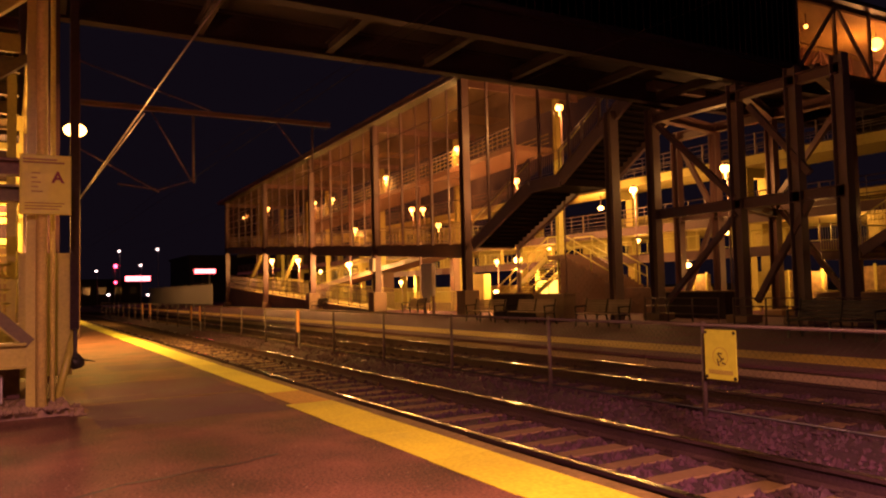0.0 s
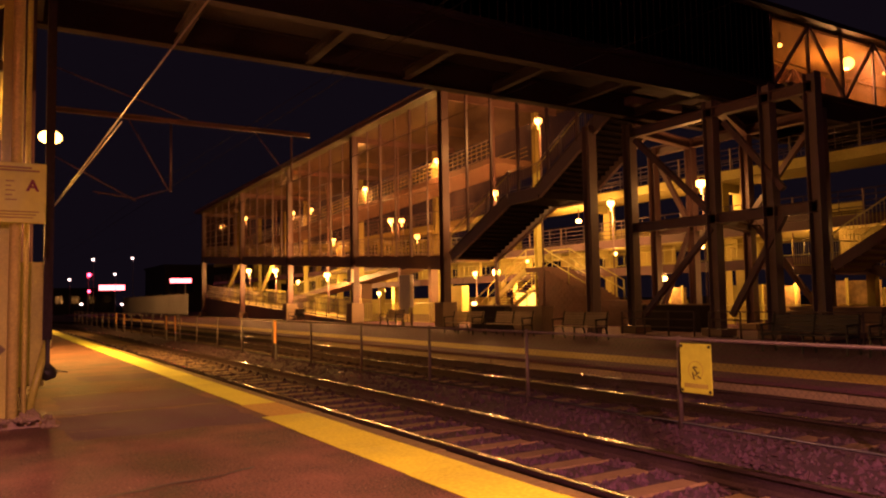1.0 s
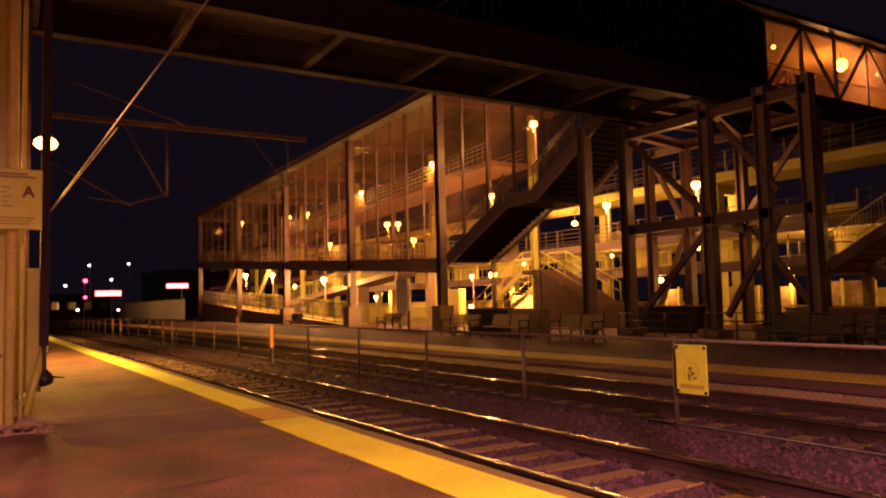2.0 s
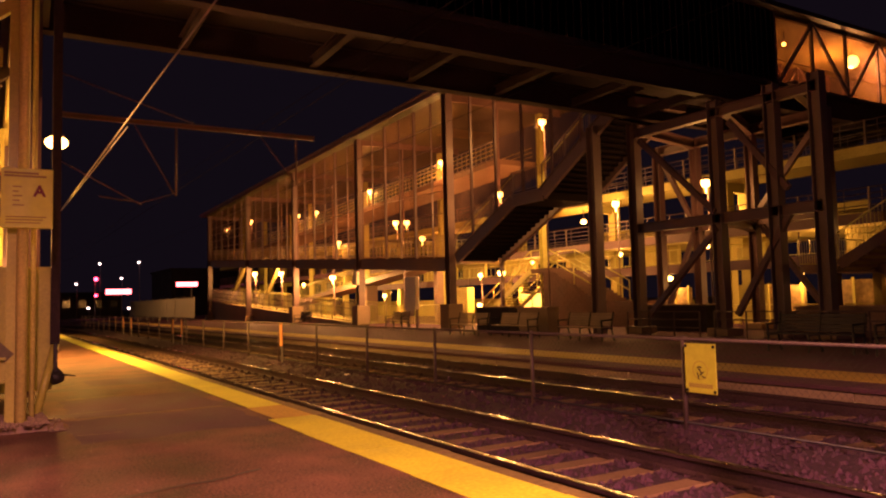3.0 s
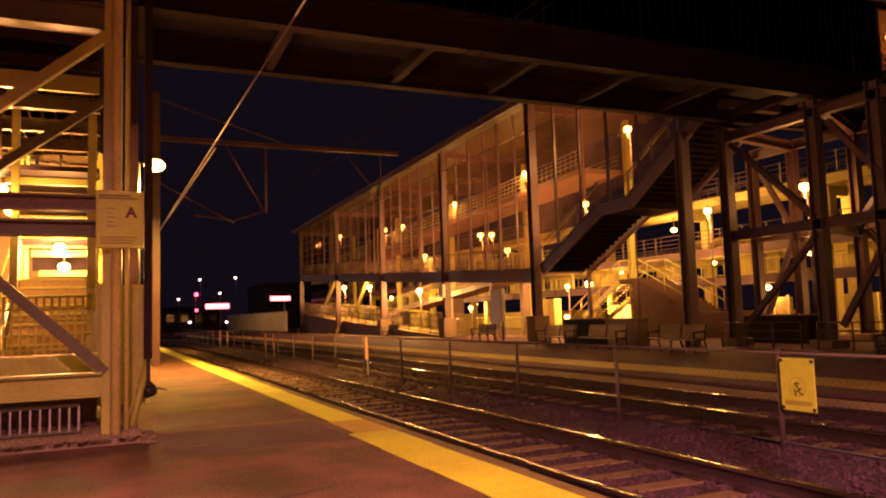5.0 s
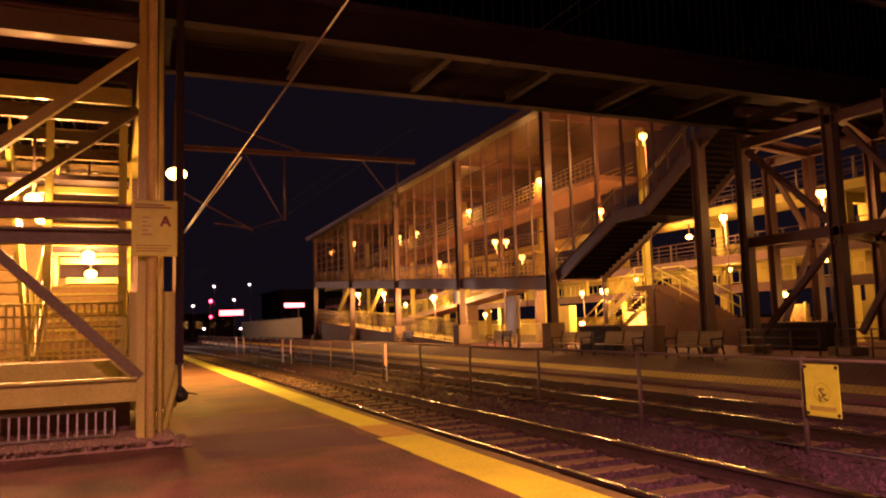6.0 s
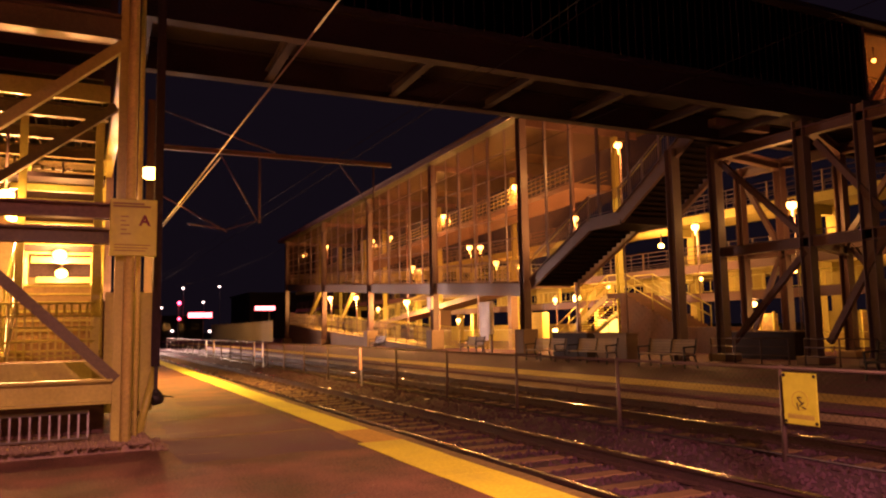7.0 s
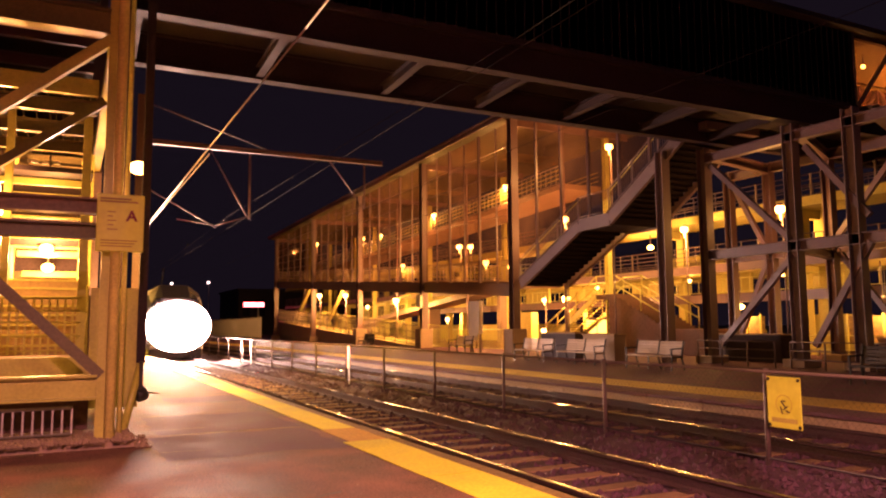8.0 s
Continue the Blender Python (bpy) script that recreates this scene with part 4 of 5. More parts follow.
# lamps of the hall and the ramps
LAMPS = [(24.0, 78.9, 10.5, 7.2, 70), (24.0, 64.66, 9.52, 7.8, 300), (24.0, 60.2, 9.32, 8.0, 0), (24.0, 49.5, 9.68, 8.4, 370), (24.0, 39.28, 10.08, 8.9, 370), (23.2, 44.0, 6.75, 5.0, 320), (23.2, 42.5, 6.6, 4.9, 0), (23.2, 40.5, 5.4, 4.7, 0), (23.2, 53.6, 6.15, 5.4, 380)]
for x, y, z, f, w in LAMPS:
    post_lamp(x, y, z, f, w, group="hall lamps", r=0.17)
for x, y, z, w in ((22.5, 72.8, 4.6, 800), (22.5, 65.0, 4.3, 750), (22.5, 53.2, 3.45, 850), (22.5, 59.4, 3.1, 0), (26.0, 36.0, 3.02, 850), (22.5, 33.24, 1.17, 0), (25.9, 38.1, 2.98, 0), (22.5, 40.8, 2.6, 260), (22.5, 44.5, 1.9, 0)):
    post_lamp(x, y, z, 0.0 if y < 46 else 0.03 + 2 * (y - 46) / 38, w, group="ground lamps", r=0.2 if w else 0.12)
for x, y, z, f, w in ((23.0, 31.8, 7.0, 0.0, 280), (23.1, 28.2, 10.1, 0.0, 270), (28.2, 28.6, 6.35, 0.0, 330), (24.4, 19.7, 5.9, 0.0, 90)):
    post_lamp(x, y, z, f, w, group="stair lamps", r=0.17)

# ---- parking garage behind ----
gar = thing("parking_garage", "open concrete walkway decks with railings lit amber", "garage")
LEVELS = (((2, 4.35), (112, 4.35)), ((2, 7.0), (112, 7.0)))
for (ya, za), (yb, zb) in LEVELS:
    x1 = 36.5 if za < 5 else 32.0
    part("deck", made(slab, 29.6, x1, ya, za, yb, zb, 0.28), CONCRETE_WARM, gar)
    # upper spandrel coloured as if lit, lower one as if dim
    part("spandrel", made(slab, 29.3, 29.6, ya, za + 0.12, yb, zb + 0.12, 0.42), HALLSTEEL if za < 5 else CONCRETE_WARM, gar)
    part("guard_rail", made(picket_rail, (29.45, ya, za + 0.12), (29.45, yb, zb + 0.12), 1.0, 1.5, 0.016, 0.026), FENCEGREY, gar)
    part("guard_rail", made(picket_rail, (x1 - 0.2, ya, za), (x1 - 0.2, yb, zb), 1.05, 0.7, 0.016, 0.03), FENCEGREY, gar)
deckz = lambda y: 7.0
for z in (4.47, 7.12):
    for o in (0.3, 0.52, 0.75):
        part("guard_bar", made(tube, (29.40, 2, z + o), (29.40, 112, z + o), 0.022, 6), FENCEGREY, gar)
    for y in range(4, 110, 3):
        part("guard_post", made(box, 29.37, 29.44, y, y + 0.07, z, z + 1.02), FENCEGREY, gar)
for o in (0.3, 0.6, 0.9):
    part("yard_rail", made(tube, (29.2, 8, o), (29.2, 30, o), 0.03, 6), STEEL_TAN, gar)
for y in range(8, 31, 2):
    part("yard_post", made(tube, (29.2, y, 0), (29.2, y, 0.95), 0.03, 6), STEEL_TAN, gar)
for y in range(5, 112, 9):
    for x in (30.0, 31.4):
        part("column", made(box, x, x + 0.45, y, y + 0.5, 0, deckz(y + 0.5) - 0.2), CONCRETE_WARM, gar)
    for z in (4.07, deckz(y + 0.5) - 0.27):
        part("cross_beam", made(box, 30.5, 31.3, y + 0.05, y + 0.45, z - 0.45, z), CONCRETE_WARM, gar)
for y0, y1, h in ((17.0, 22.5, 1.6), (25.0, 29.0, 1.9), (31.0, 38.0, 1.1), (41.0, 46.0, 1.0), (49.0, 84.0, 1.5), (9.5, 12.5, 1.6)):
    part("back_wall", made(box, 36.5, 36.8, y0, y1, 0, h), CONCRETE_WARM, gar)
for y0, y1 in ((20.0, 27.0), (31.0, 39.0)):
    part("upper_wall", made(box, 36.6, 36.8, y0, y1, 4.35, 5.9), CONCRETE_WARM, gar)
for y, z, w in ((14, 2.3, 170), (20, 2.3, 110), (27.5, 2.3, 70), (42, 2.3, 420), (60, 2.3, 420), (24, 6.0, 70), (34, 6.0, 240), (50, 6.0, 240)):
    lp = thing("garage_lamp", "amber lamp under the walkway deck", "lamp", "garage lamps", at=pose(30.8, y, z))
    part("globe", made(ball, (0, 0, 0), 0.18, 12, 0.7), BULB, lp)
    part("stem", made(tube, (0, 0, 0.1), (0, 0, (4.1 if z < 3 else deckz(y) - 0.25) - z), 0.03, 6), STEEL, lp)
    sodium(lp, (0, 0, -0.3), w, 0.2, color=GOLD)

for y0 in range(9, 62, 6):
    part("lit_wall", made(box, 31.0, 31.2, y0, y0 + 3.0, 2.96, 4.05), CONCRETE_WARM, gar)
    part("edge_beam", made(box, 29.5, 29.75, y0, y0 + 5.9, 2.5, 2.95), HALLSTEEL, gar)
    part("wall_rail", made(picket_rail, (29.6, y0, 2.95), (29.6, y0 + 5.9, 2.95), 0.75, 0.5, 0.014, 0.022), STEEL_TAN, gar)
# lamps with no known source, added to brighten the wall strips
for y in (12.5, 18.5, 24.5, 30.5, 38.5):
    lp = thing("wall_fill_lamp", "small amber lamp added under the walkway to brighten the wall", "lamp", "soffit lamps", at=pose(30.3, y, 3.78))
    part("globe", made(ball, (0, 0, 0), 0.13, 12, 0.7), BULB, lp)
    part("stem", made(tube, (0, 0, 0.06), (0, 0, 0.3), 0.03, 6), STEEL, lp)
    sodium(lp, (0, 0, -0.2), 32, 0.1, color=GOLD)

# boards added near the lamps in place of the lit back wall
for y0, y1, z0, z1 in ((26.6, 28.5, 0.35, 1.8), (20.2, 22.1, 0.5, 1.75), (16.6, 19.3, 0.45, 1.9), (12.6, 14.2, 0.5, 2.0)):
    part("lit_wall_patch", made(box, 31.3, 31.45, y0, y1, z0, z1, 0.01), BRICKGOLD, gar)
    for y in (y0 + 0.1, (y0 + y1) / 2, y1 - 0.1):
        part("screen_post", made(box, 31.22, 31.3, y - 0.04, y + 0.04, 0, z1 + 0.1), STEEL_TAN, gar)

# masonry stair in front of the walkways, climbing from both sides
ms2 = thing("masonry_stair", "brown masonry stair with tan railings on both flanks", "stair")
for k in range(21):
    part("tread", made(box, 25.6, 27.6, 38.2 - 0.26 * (k + 1) - 0.03, 38.2 - 0.26 * k, 0.145 * (k + 1) - 0.05, 0.145 * (k + 1)), BRICK, ms2)
for x in (25.62, 27.58):
    part("stringer", made(bar, (x, 38.2, -0.05), (x, 32.7, 2.95), 0.06, 0.3), STEEL_TAN, ms2)
part("landing", made(box, 25.6, 27.6, 31.2, 32.74, 2.8, 3.05), BRICK, ms2)
part("landing_wall", made(box, 25.7, 27.5, 31.25, 31.75, 0, 2.8), BRICK, ms2)
for k in range(14):
    part("step", made(box, 25.6, 27.6, 31.2 - 0.28 * (k + 1), 31.2 - 0.28 * k, 0, 3.05 - 0.13 * (k + 1)), BRICK, ms2)
part("lower_landing", made(box, 25.6, 27.6, 24.8, 27.28, 0, 1.2), BRICK, ms2)
for x in (25.66, 27.54):
    for o in (0.5, 1.0):
        part("handrail", made(tube, (x, 38.2, o + 0.1), (x, 32.7, 3.05 + o), 0.03, 6), STEEL_TAN, ms2)
        part("handrail", made(tube, (x, 32.7, 3.05 + o), (x, 31.2, 3.05 + o), 0.03, 6), STEEL_TAN, ms2)
        part("handrail", made(tube, (x, 31.2, 3.05 + o), (x, 27.2, 1.23 + o), 0.03, 6), STEEL_TAN, ms2)
    for y, z in ((38.0, 0.1), (36.4, 1.0), (34.6, 2.0), (32.7, 3.05), (31.2, 3.05), (29.2, 2.1), (27.2, 1.23)):
        part("rail_post", made(tube, (x, y, z), (x, y, z + 1.02), 0.028, 6), STEEL_TAN, ms2)
blk = part("block", made(box, -0.02, 0.0, 0.01, 0.43, 0.01, 0.19, 0.006), BRICK, ms2)
blk.matrix_basis = pose(25.6, 24.85, 0)
for r in range(15):
    for k in range(17):
        y = 24.85 + 0.44 * k - (0.22 if r % 2 else 0)
        top = np.interp(y + 0.43, [24.8, 27.28, 31.2, 31.8], [1.2, 1.2, 3.0, 2.8]) if y > 24.7 else 0
        if 0.2 * (r + 1) < min(top, np.interp(y, [24.8, 27.28, 31.2, 31.8], [1.2, 1.2, 3.0, 2.8])) and y + 0.43 < 31.75:
            piece("block", blk.data, pose(25.6 - 0.008 * ((r * 7 + k * 3) % 3), y, 0.2 * r), ms2)
# lit stair further along
rs = thing("side_stair", "lit concrete stair with mesh railings beyond the tower", "stair")
def side_flight(x0, x1, y0, z0, y1, z1, n):
    part("soffit", made(slab, x0 + 0.05, x1 - 0.05, y0, z0 - 0.1, y1, z1 - 0.1, 0.08), CONCRETE_WARM, rs)
    for k in range(n):
        a, b = k / n, (k + 1) / n
        part("step", made(box, x0 + 0.05, x1 - 0.05, y0 + (y1 - y0) * b, y0 + (y1 - y0) * a, z0 + (z1 - z0) * a - 0.1, z0 + (z1 - z0) * (a if z1 < z0 else b)), CONCRETE, rs)
    for x in (x0, x1):
        part("stringer", made(bar, (x, y0, z0 - 0.02), (x, y1, z1 - 0.02), 0.06, 0.36), HALLSTEEL, rs)
        part("railing", made(picket_rail, (x, y0, z0 + 0.05), (x, y1, z1 + 0.05), 1.0, 0.14, 0.010, 0.024), STEEL_TAN, rs)
side_flight(24.0, 25.8, 14.2, 2.3, 8.2, 5.6, 19)
side_flight(26.2, 28.0, 14.2, 2.3, 9.8, 0.1, 13)
part("landing", made(box, 24.0, 28.0, 14.22, 15.6, 2.05, 2.3), CONCRETE, rs)
part("landing_rail", made(picket_rail, (24.0, 15.58, 2.3), (28.0, 15.58, 2.3), 1.0, 0.14, 0.010, 0.024), STEEL_TAN, rs)
for x in (24.2, 27.6):
    part("pillar", made(box, x, x + 0.3, 14.8, 15.1, 0, 2.05), CONCRETE_WARM, rs)

# ---- furniture on the far platform ----
def bench(x, y, ln, wood=WOOD):
    b = thing("bench", "slatted wooden bench with black iron arms on the platform", "bench", "platform benches", at=pose(x, y, 0))
    for k in range(4):
        part("seat_slat", made(box, -0.42 + 0.11 * k, -0.33 + 0.11 * k, -ln / 2, ln / 2, 0.42, 0.455, 0.006), wood, b)
    for k in range(5):
        part("back_slat", made(box, 0.03 + 0.02 * k, 0.055 + 0.02 * k, -ln / 2, ln / 2, 0.48 + 0.085 * k, 0.555 + 0.085 * k, 0.005), wood, b)
    for y in (-ln / 2 + 0.05, 0, ln / 2 - 0.05):
        bm = bmesh.new()
        legs = [((-0.42, y, 0), (-0.38, y, 0.42)), ((0.12, y, 0), (0.0, y, 0.42)), ((-0.44, y, 0.41), (0.06, y, 0.41)), ((0.0, y, 0.42), (0.12, y, 0.92))]
        arms = [((-0.40, y, 0.42), (-0.42, y, 0.66)), ((-0.44, y, 0.66), (0.05, y, 0.68))]
        for p, q in legs + (arms if y else []):
            bar(bm, p, q, 0.04, 0.04)
        part("iron_frame", bm, IRON, b)
for x, y, ln in ((16.8, 25.4, 2.2), (17.0, 22.6, 2.4), (17.0, 18.7, 2.2), (16.6, 10.4, 2.2), (16.6, 7.8, 2.2), (18.6, 35.0, 1.9), (18.6, 49.0, 1.9)):
    bench(x, y, ln, IRON if y == 49.0 or y < 15 else WOOD)
kiosk = thing("notice_case", "cream free-standing notice case with a poster panel", "notice board", at=pose(19.5, 35.3, 0))
part("case", made(box, -0.12, 0.12, -0.6, 0.6, 1.0, 2.75, 0.03), SIGNWHITE, kiosk)
part("panel", made(box, -0.13, -0.12, -0.45, 0.45, 0.65, 2.2), SIGNWHITE, kiosk, "pale poster panel")
for y in (-0.5, 0.5):
    part("leg", made(box, -0.05, 0.05, y - 0.05, y + 0.05, 0, 1.0), STEEL, kiosk)
# made-up box; its glowing front stands for a bright yellow patch
glow_box = thing("bright_patch_box", "dark box with a glowing front, added for a bright yellow patch", "vending machine", at=pose(29.0, 37.0, 0))
part("body", made(box, 0.0, 0.6, -1.1, 1.1, 0.0, 1.9, 0.02), DARKPANEL, glow_box)
part("lit_front", made(box, -0.03, 0.0, -1.0, 1.0, 0.92, 1.72), glow("lit_front", (1.0, 0.55, 0.06), 0.9), glow_box, "glowing yellow front panel")
part("dark_strip", made(box, -0.04, -0.03, -0.1, -0.02, 0.92, 1.72), IRON, glow_box)
cabin = thing("utility_cabinet", "tall ochre utility cabinet under the hall", "cabinet", at=pose(24.8, 38.2, 0))
part("body", made(box, -0.25, 0.25, -0.65, 0.65, 0.1, 2.2, 0.02), CONCRETE_WARM, cabin)
for y in (-0.63, 0.01):
    part("door", made(box, -0.275, -0.25, y, y + 0.62, 0.2, 2.1, 0.008), CONCRETE_WARM, cabin)
part("plinth", made(box, -0.28, 0.28, -0.68, 0.68, 0.0, 0.1), CONCRETE, cabin)
box_sign = thing("box_sign", "small pale box sign fixed to a hall post", "sign", at=pose(WX - 0.42, 43.95, 3.0))
part("body", made(box, -0.1, 0.1, -0.32, 0.32, -0.42, 0.42, 0.02), SIGNWHITE, box_sign)
for x, y0, y1, h, m in ((19.6, 26.2, 28.8, 1.05, DARKPANEL), (19.4, 23.4, 25.4, 1.0, CONCRETE), (23.5, 19.0, 22.0, 1.0, DARKPANEL), (23.0, 12.0, 15.0, 0.9, CONCRETE)):
    w = thing("planter_wall", "low dark planter box beside the stair", "planter", "planters", at=pose(x, (y0 + y1) / 2, 0))
    part("body", made(box, -0.3, 0.3, -(y1 - y0) / 2, (y1 - y0) / 2, 0, h, 0.02), m, w)
    part("cap", made(box, -0.34, 0.34, -(y1 - y0) / 2 - 0.04, (y1 - y0) / 2 + 0.04, h, h + 0.06, 0.01), CONCRETE, w)
for y0, y1 in ((16.9, 20.2), (13.9, 16.3), (9.0, 13.5)):
    g = thing("guard_rail", "low steel guard rail at the tower foot", "railing", "guard rails", at=pose(20.3, y0, 0))
    for z in (0.3, 0.58, 0.85):
        part("rail", made(tube, (0, 0, z), (0, y1 - y0, z), 0.024, 6), FENCEGREY, g)
    n = max(2, round((y1 - y0) / 1.2))
    for k in range(n + 1):
        part("rail_post", made(tube, (0, (y1 - y0) * k / n, 0), (0, (y1 - y0) * k / n, 0.85), 0.028, 6), FENCEGREY, g)

# ---- overhead line ----
cat = thing("catenary_gantry", "steel portal with drop tubes carrying the overhead line", "gantry")
part("mast", made(hcolumn, 1.9, 28.2, 0.0, 9.8, 0.25, 0.25), HALLSTEEL, cat)
part("tie_rod", made(tube, (1.9, 28.2, 9.6), (6.4, 28.2, 8.25), 0.025, 6), HALLSTEEL, cat)
part("cross_beam", made(ibeam, (1.9, 28.2, 8.12), (11.2, 28.2, 8.12), 0.16, 0.17, 0.018), HALLSTEEL, cat)
for x, z in ((5.8, 5.5), (10.42, 6.2)):
    part("drop_tube", made(tube, (x, 28.2, 8.0), (x, 28.2, z), 0.04, 8), HALLSTEEL, cat)
    part("stay", made(tube, (x - 1.45, 28.2, 8.0), (x - 0.1, 28.2, z + 0.1), 0.025, 6), HALLSTEEL, cat)
    part("steady_arm", made(tube, (x - 1.3, 28.2, z - 0.35), (x, 28.2, z + 0.1), 0.02, 6), HALLSTEEL, cat)
part("bracket_arm", made(tube, (2.0, 28.2, 6.5), (4.6, 28.2, 5.1), 0.025, 6), HALLSTEEL, cat)
part("bracket_arm", made(tube, (3.2, 28.2, 5.35), (4.5, 28.2, 5.2), 0.025, 6), HALLSTEEL, cat)
def wire(name, pts, r, label, m=GALV):
    o = bmesh.new()
    for a, b in zip(pts, pts[1:]):
        tube(o, a, b, r, 6)
    return tagged(part(name, o, m), label, "wire", "overhead wires")
wire("feeder_cable", [(2.1, -12, 4.86), (2.1, 8, 4.83), (2.05, 28.2, 4.84)], 0.013, "thick overhead cable along the platform to the mast")
wire("feeder_cable", [(2.04, 14, 4.64), (2.0, 28.2, 4.72)], 0.010, "second thinner cable beside the first")
# track wires are coloured black to look unlit
wire("contact_wire", [(4.965, -12, 5.08), (4.965, 28, 5.05), (4.965, 58, 5.05), (3.4, 77, 5.1)], 0.006, "contact wire over the near track", UNLIT_BLACK)
wire("messenger_wire", [(4.965, -12, 5.5), (4.965, 8, 5.22), (4.965, 28, 5.5), (4.965, 46, 5.3), (4.965, 58, 5.6), (3.4, 77, 5.6)], 0.005, "messenger wire above the contact wire", UNLIT_BLACK)
wire("contact_wire", [(9.365, -12, 5.75), (9.365, 28, 5.7), (9.365, 58, 5.7), (7.8, 77, 5.7)], 0.005, "contact wire over the far track", UNLIT_BLACK)

# ---- distance ----
for x, y, z in ((20.6, 94.0, 4.2), (20.6, 150.0, 4.6)):
    s = thing("led_sign", "red lit platform display on a pole", "display", "red displays", at=pose(x, y, 0))
    w = 2.7 if y < 120 else 4.6
    h = 0.34 if y < 120 else 0.55
    part("housing", made(box, -w / 2, w / 2, -0.15, 0.15, z - h, z + h, 0.03), IRON, s)
    part("lit_face", made(box, -w / 2 + 0.1, w / 2 - 0.1, -0.17, -0.15, z - h + 0.08, z + h - 0.08), REDLED, s)
    part("pole", made(tube, (0.6, 0.2, 0), (0.6, 0.2, z), 0.09, 8), GALV, s)
for x, y, z in ((15.05, 130, 8.7), (20.9, 130, 9.0), (11.7, 130, 5.5), (18.3, 130, 6.4), (7.4, 130, 6.2)):
    t = post_lamp(x, y, z, -0.4 if x < 11 else 0.0, 0, "street_lamp", "distant street lamp glowing warm white", "distant street lamps", FARBULB, 0.18)
for x, y, z in ((13.46, 130, 1.7), (19.4, 130, 1.55)):
    t = post_lamp(x, y, z, 0.0, 0, "yard_lamp", "low bright yard light far down the line", "yard lights", FARBULB, 0.2)
sg = thing("rail_signal", "railway signal mast showing red and white lights", "signal", at=pose(14.4, 130, 0))
part("mast", made(tube, (0, 0, 0), (0, 0, 6.4), 0.09, 8), STEEL, sg)
part("red_light", made(ball, (0.1, -0.2, 6.2), 0.3, 8), SIGNALRED, sg)
part("red_light", made(ball, (0.1, -0.2, 3.6), 0.22, 8), SIGNALRED, sg)
for x0, x1, y0, y1, z in ((-30, 9, 340, 360, 9.0), (12, 24, 170, 190, 5.0), (30, 60, 150, 170, 9)):
    b = thing("far_building", "dark low building at the far end of the line", "building", "distant buildings", at=pose((x0 + x1) / 2, (y0 + y1) / 2, -0.4))
    hx, hy = (x1 - x0) / 2, (y1 - y0) / 2
    part("wall", made(box, -hx, hx, -hy, hy, 0, z), DARKPANEL, b)
    part("roof", made(box, -hx - 0.3, hx + 0.3, -hy - 0.3, hy + 0.3, z, z + 0.4), DARKPANEL, b)
    for k in range(int(hx * 2 / 3)):
        part("window", made(box, -hx + 0.8 + 3 * k, -hx + 2.2 + 3 * k, -hy - 0.03, -hy, z * 0.45, z * 0.75), DARKPANE, b)
yf = thing("boundary_fence", "pale picket fence on posts along the far platform", "fence")
for y0 in range(70, 106, 4):
    part("panel", made(picket_rail, (16.0, y0, 0), (16.0, y0 + 3.9, 0), 2.3, 0.3, 0.04, 0.04, 0.4), FENCEWHITE, yf)
    part("fence_post", made(box, 15.95, 16.05, y0 + 3.91, y0 + 3.99, 0, 2.4), FENCEWHITE, yf)

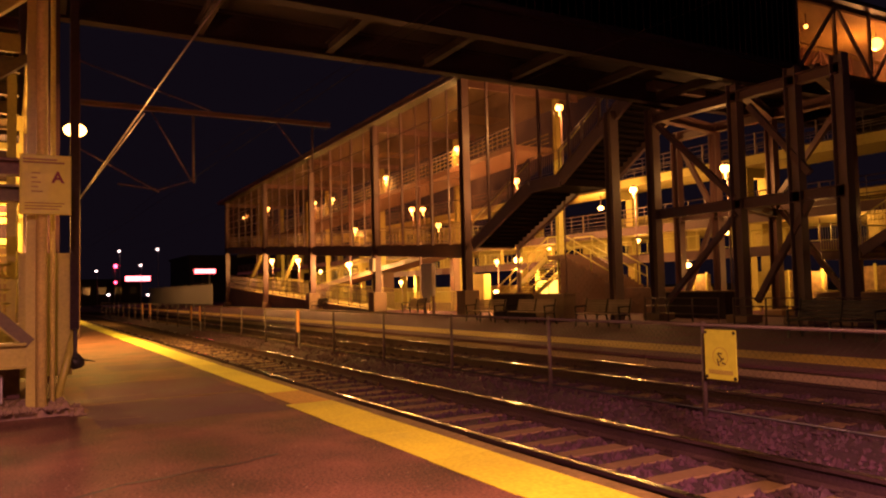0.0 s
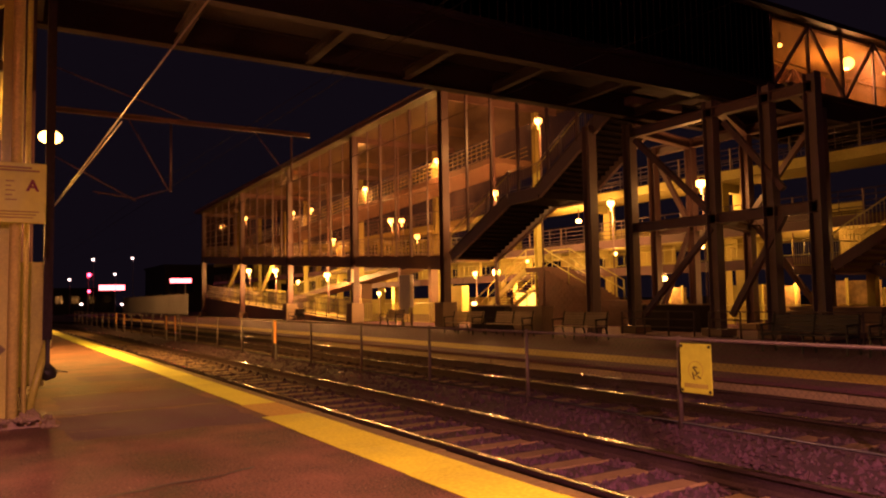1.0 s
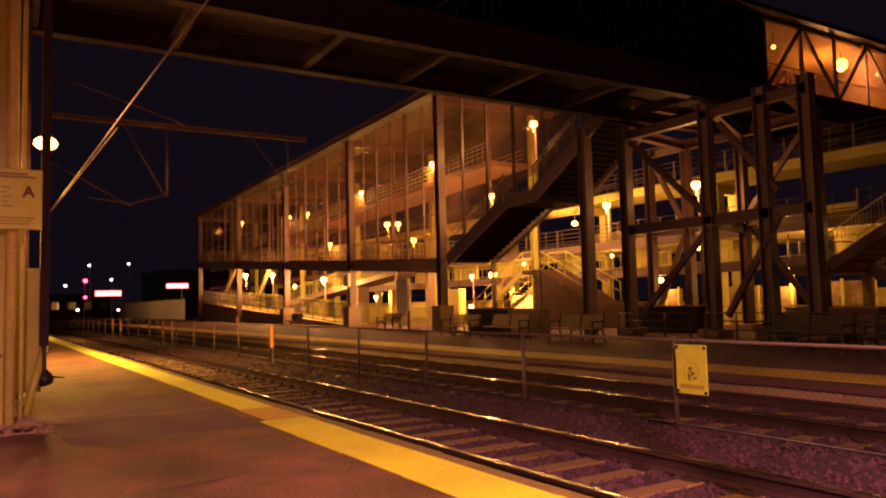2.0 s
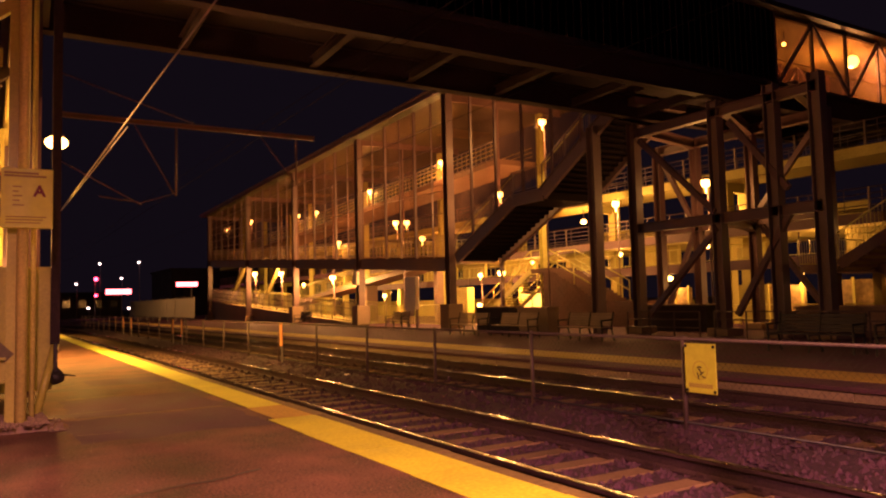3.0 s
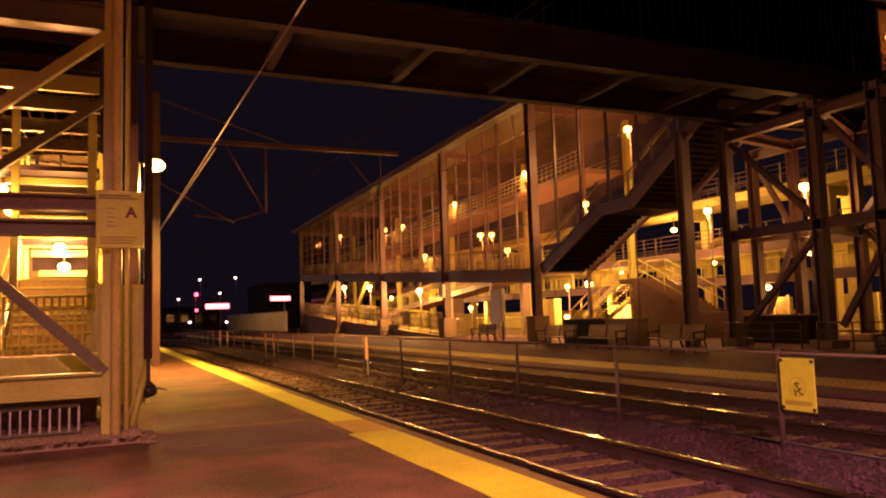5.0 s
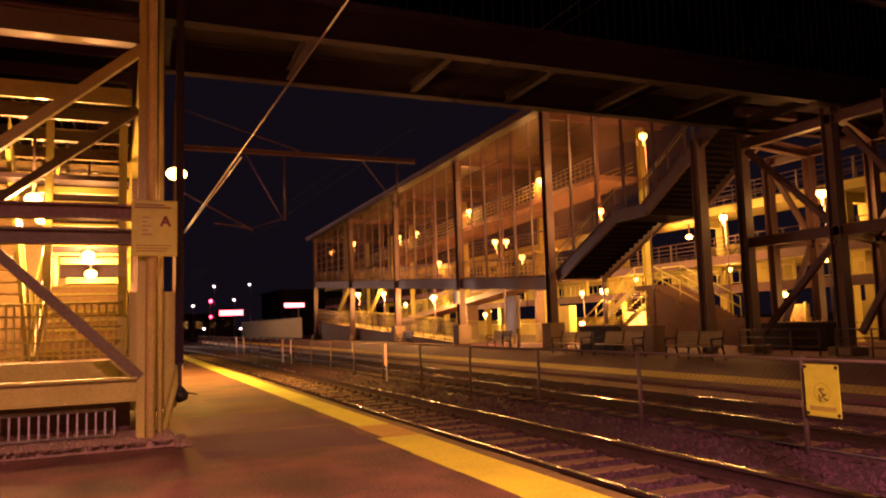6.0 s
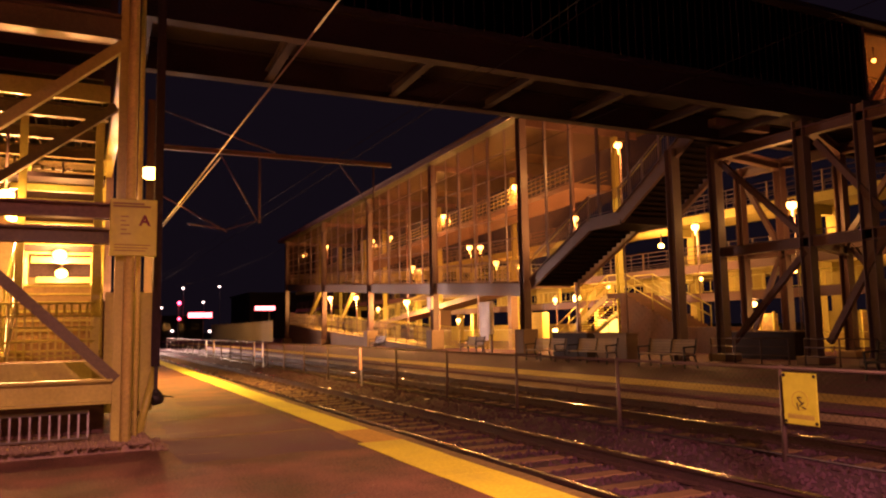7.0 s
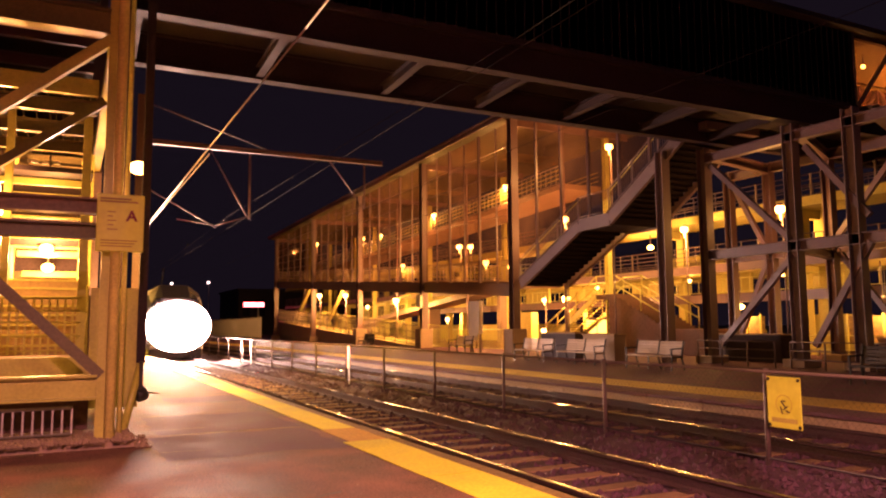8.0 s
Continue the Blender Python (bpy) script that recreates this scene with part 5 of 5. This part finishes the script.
# ---- the arriving train ----
def carriage(loco):
    c = thing("locomotive" if loco else "coach", "silver electric locomotive with an oversized glowing front oval" if loco else "silver passenger coach with dark windows", "train", "the arriving train")
    L = 19.0 if loco else 25.0
    bm = bmesh.new()
    sec = [(-1.5, 0.45), (-1.52, 2.6), (-1.3, 3.4), (-0.7, 3.85), (0.7, 3.85), (1.3, 3.4), (1.52, 2.6), (1.5, 0.45)]
    rings = [(0.0, 0.86, 0.62), (0.35, 0.95, 0.80), (1.4, 1.0, 1.0), (L, 1.0, 1.0)] if loco else [(0.15, 1, 1), (L, 1, 1)]
    rr = [[bm.verts.new((x * sx, y, 0.45 + (z - 0.45) * sz)) for x, z in sec] for y, sx, sz in rings]
    for a, b in zip(rr, rr[1:]):
        for i in range(len(sec)):
            k = (i + 1) % len(sec)
            bm.faces.new((a[i], a[k], b[k], b[i]))
    bm.faces.new(rr[0]); bm.faces.new(rr[-1][::-1])
    part("body", bm, TRAINSKIN, c)
    part("underframe", made(box, -1.3, 1.3, 0.6, L - 0.4, -0.35, 0.45), TRAINDARK, c)
    for y in (3.0, 5.6, L - 5.6, L - 3.0):
        for s in (-0.75, 0.75):
            part("wheel", made(disc, (s, y, -0.1 + 0.46), 0.46, (1, 0, 0), 20, 0.12), RUST, c)
    if loco:
        part("windscreen", made(bar, (-1.05, 0.32, 2.86), (1.05, 0.32, 2.86), 0.3, 0.5), TRAINDARK, c)
        part("pilot", made(box, -1.3, 1.3, 0.1, 0.6, -0.1, 0.45, 0.05), TRAINDARK, c)
        # one oversized glowing oval stands for lamp glare, deep in an added hood
        oval = [(1.56 * math.cos(k * math.pi / 20), 1.62 + 1.30 * math.sin(k * math.pi / 20)) for k in range(40)]
        bm = bmesh.new()
        a, b = ([bm.verts.new((x, y, z)) for x, z in oval] for y in (-0.10, -0.04))
        bm.faces.new(a), bm.faces.new(b[::-1])
        for k in range(40):
            bm.faces.new((a[k], b[k], b[(k + 1) % 40], a[(k + 1) % 40]))
        part("headlight_glare", bm, HEADLIGHT_GLARE, c, "oversized white oval for the lamps and their glare")
        bm = bmesh.new()
        a, b = ([bm.verts.new((x * 1.02, y, 1.62 + (z - 1.62) * 1.02)) for x, z in oval] for y in (0.1, -1.05))
        for k in range(40):
            bm.faces.new((a[k], b[k], b[(k + 1) % 40], a[(k + 1) % 40]))
        bmesh.ops.solidify(bm, geom=bm.faces[:], thickness=0.03)
        part("light_shroud", bm, TRAINDARK, c, "dark hood added to narrow the lamp beam")
        part("pantograph", made(bar, (0, 8, 3.9), (0, 6.6, 5.15), 0.06, 0.06), TRAINDARK, c)
    else:
        for y in range(2, 23, 2):
            for s in (-1, 1):
                part("window", made(box, s * 1.525 - 0.01, s * 1.525 + 0.01, y, y + 1.3, 1.6, 2.4), TRAINDARK, c)
    return c
loco = carriage(True)
coaches = [carriage(False), carriage(False)]


def motions():
    times = [0.5 * k for k in range(17)]
    front = lambda t: 41.5 + 36.0 * (8.0 - t)
    walk(loco, [(t, line_pose(front(t))) for t in times])
    for i, c in enumerate(coaches):
        walk(c, [(t, line_pose(front(t) + 19.6 + 25.6 * i)) for t in times])


motions()
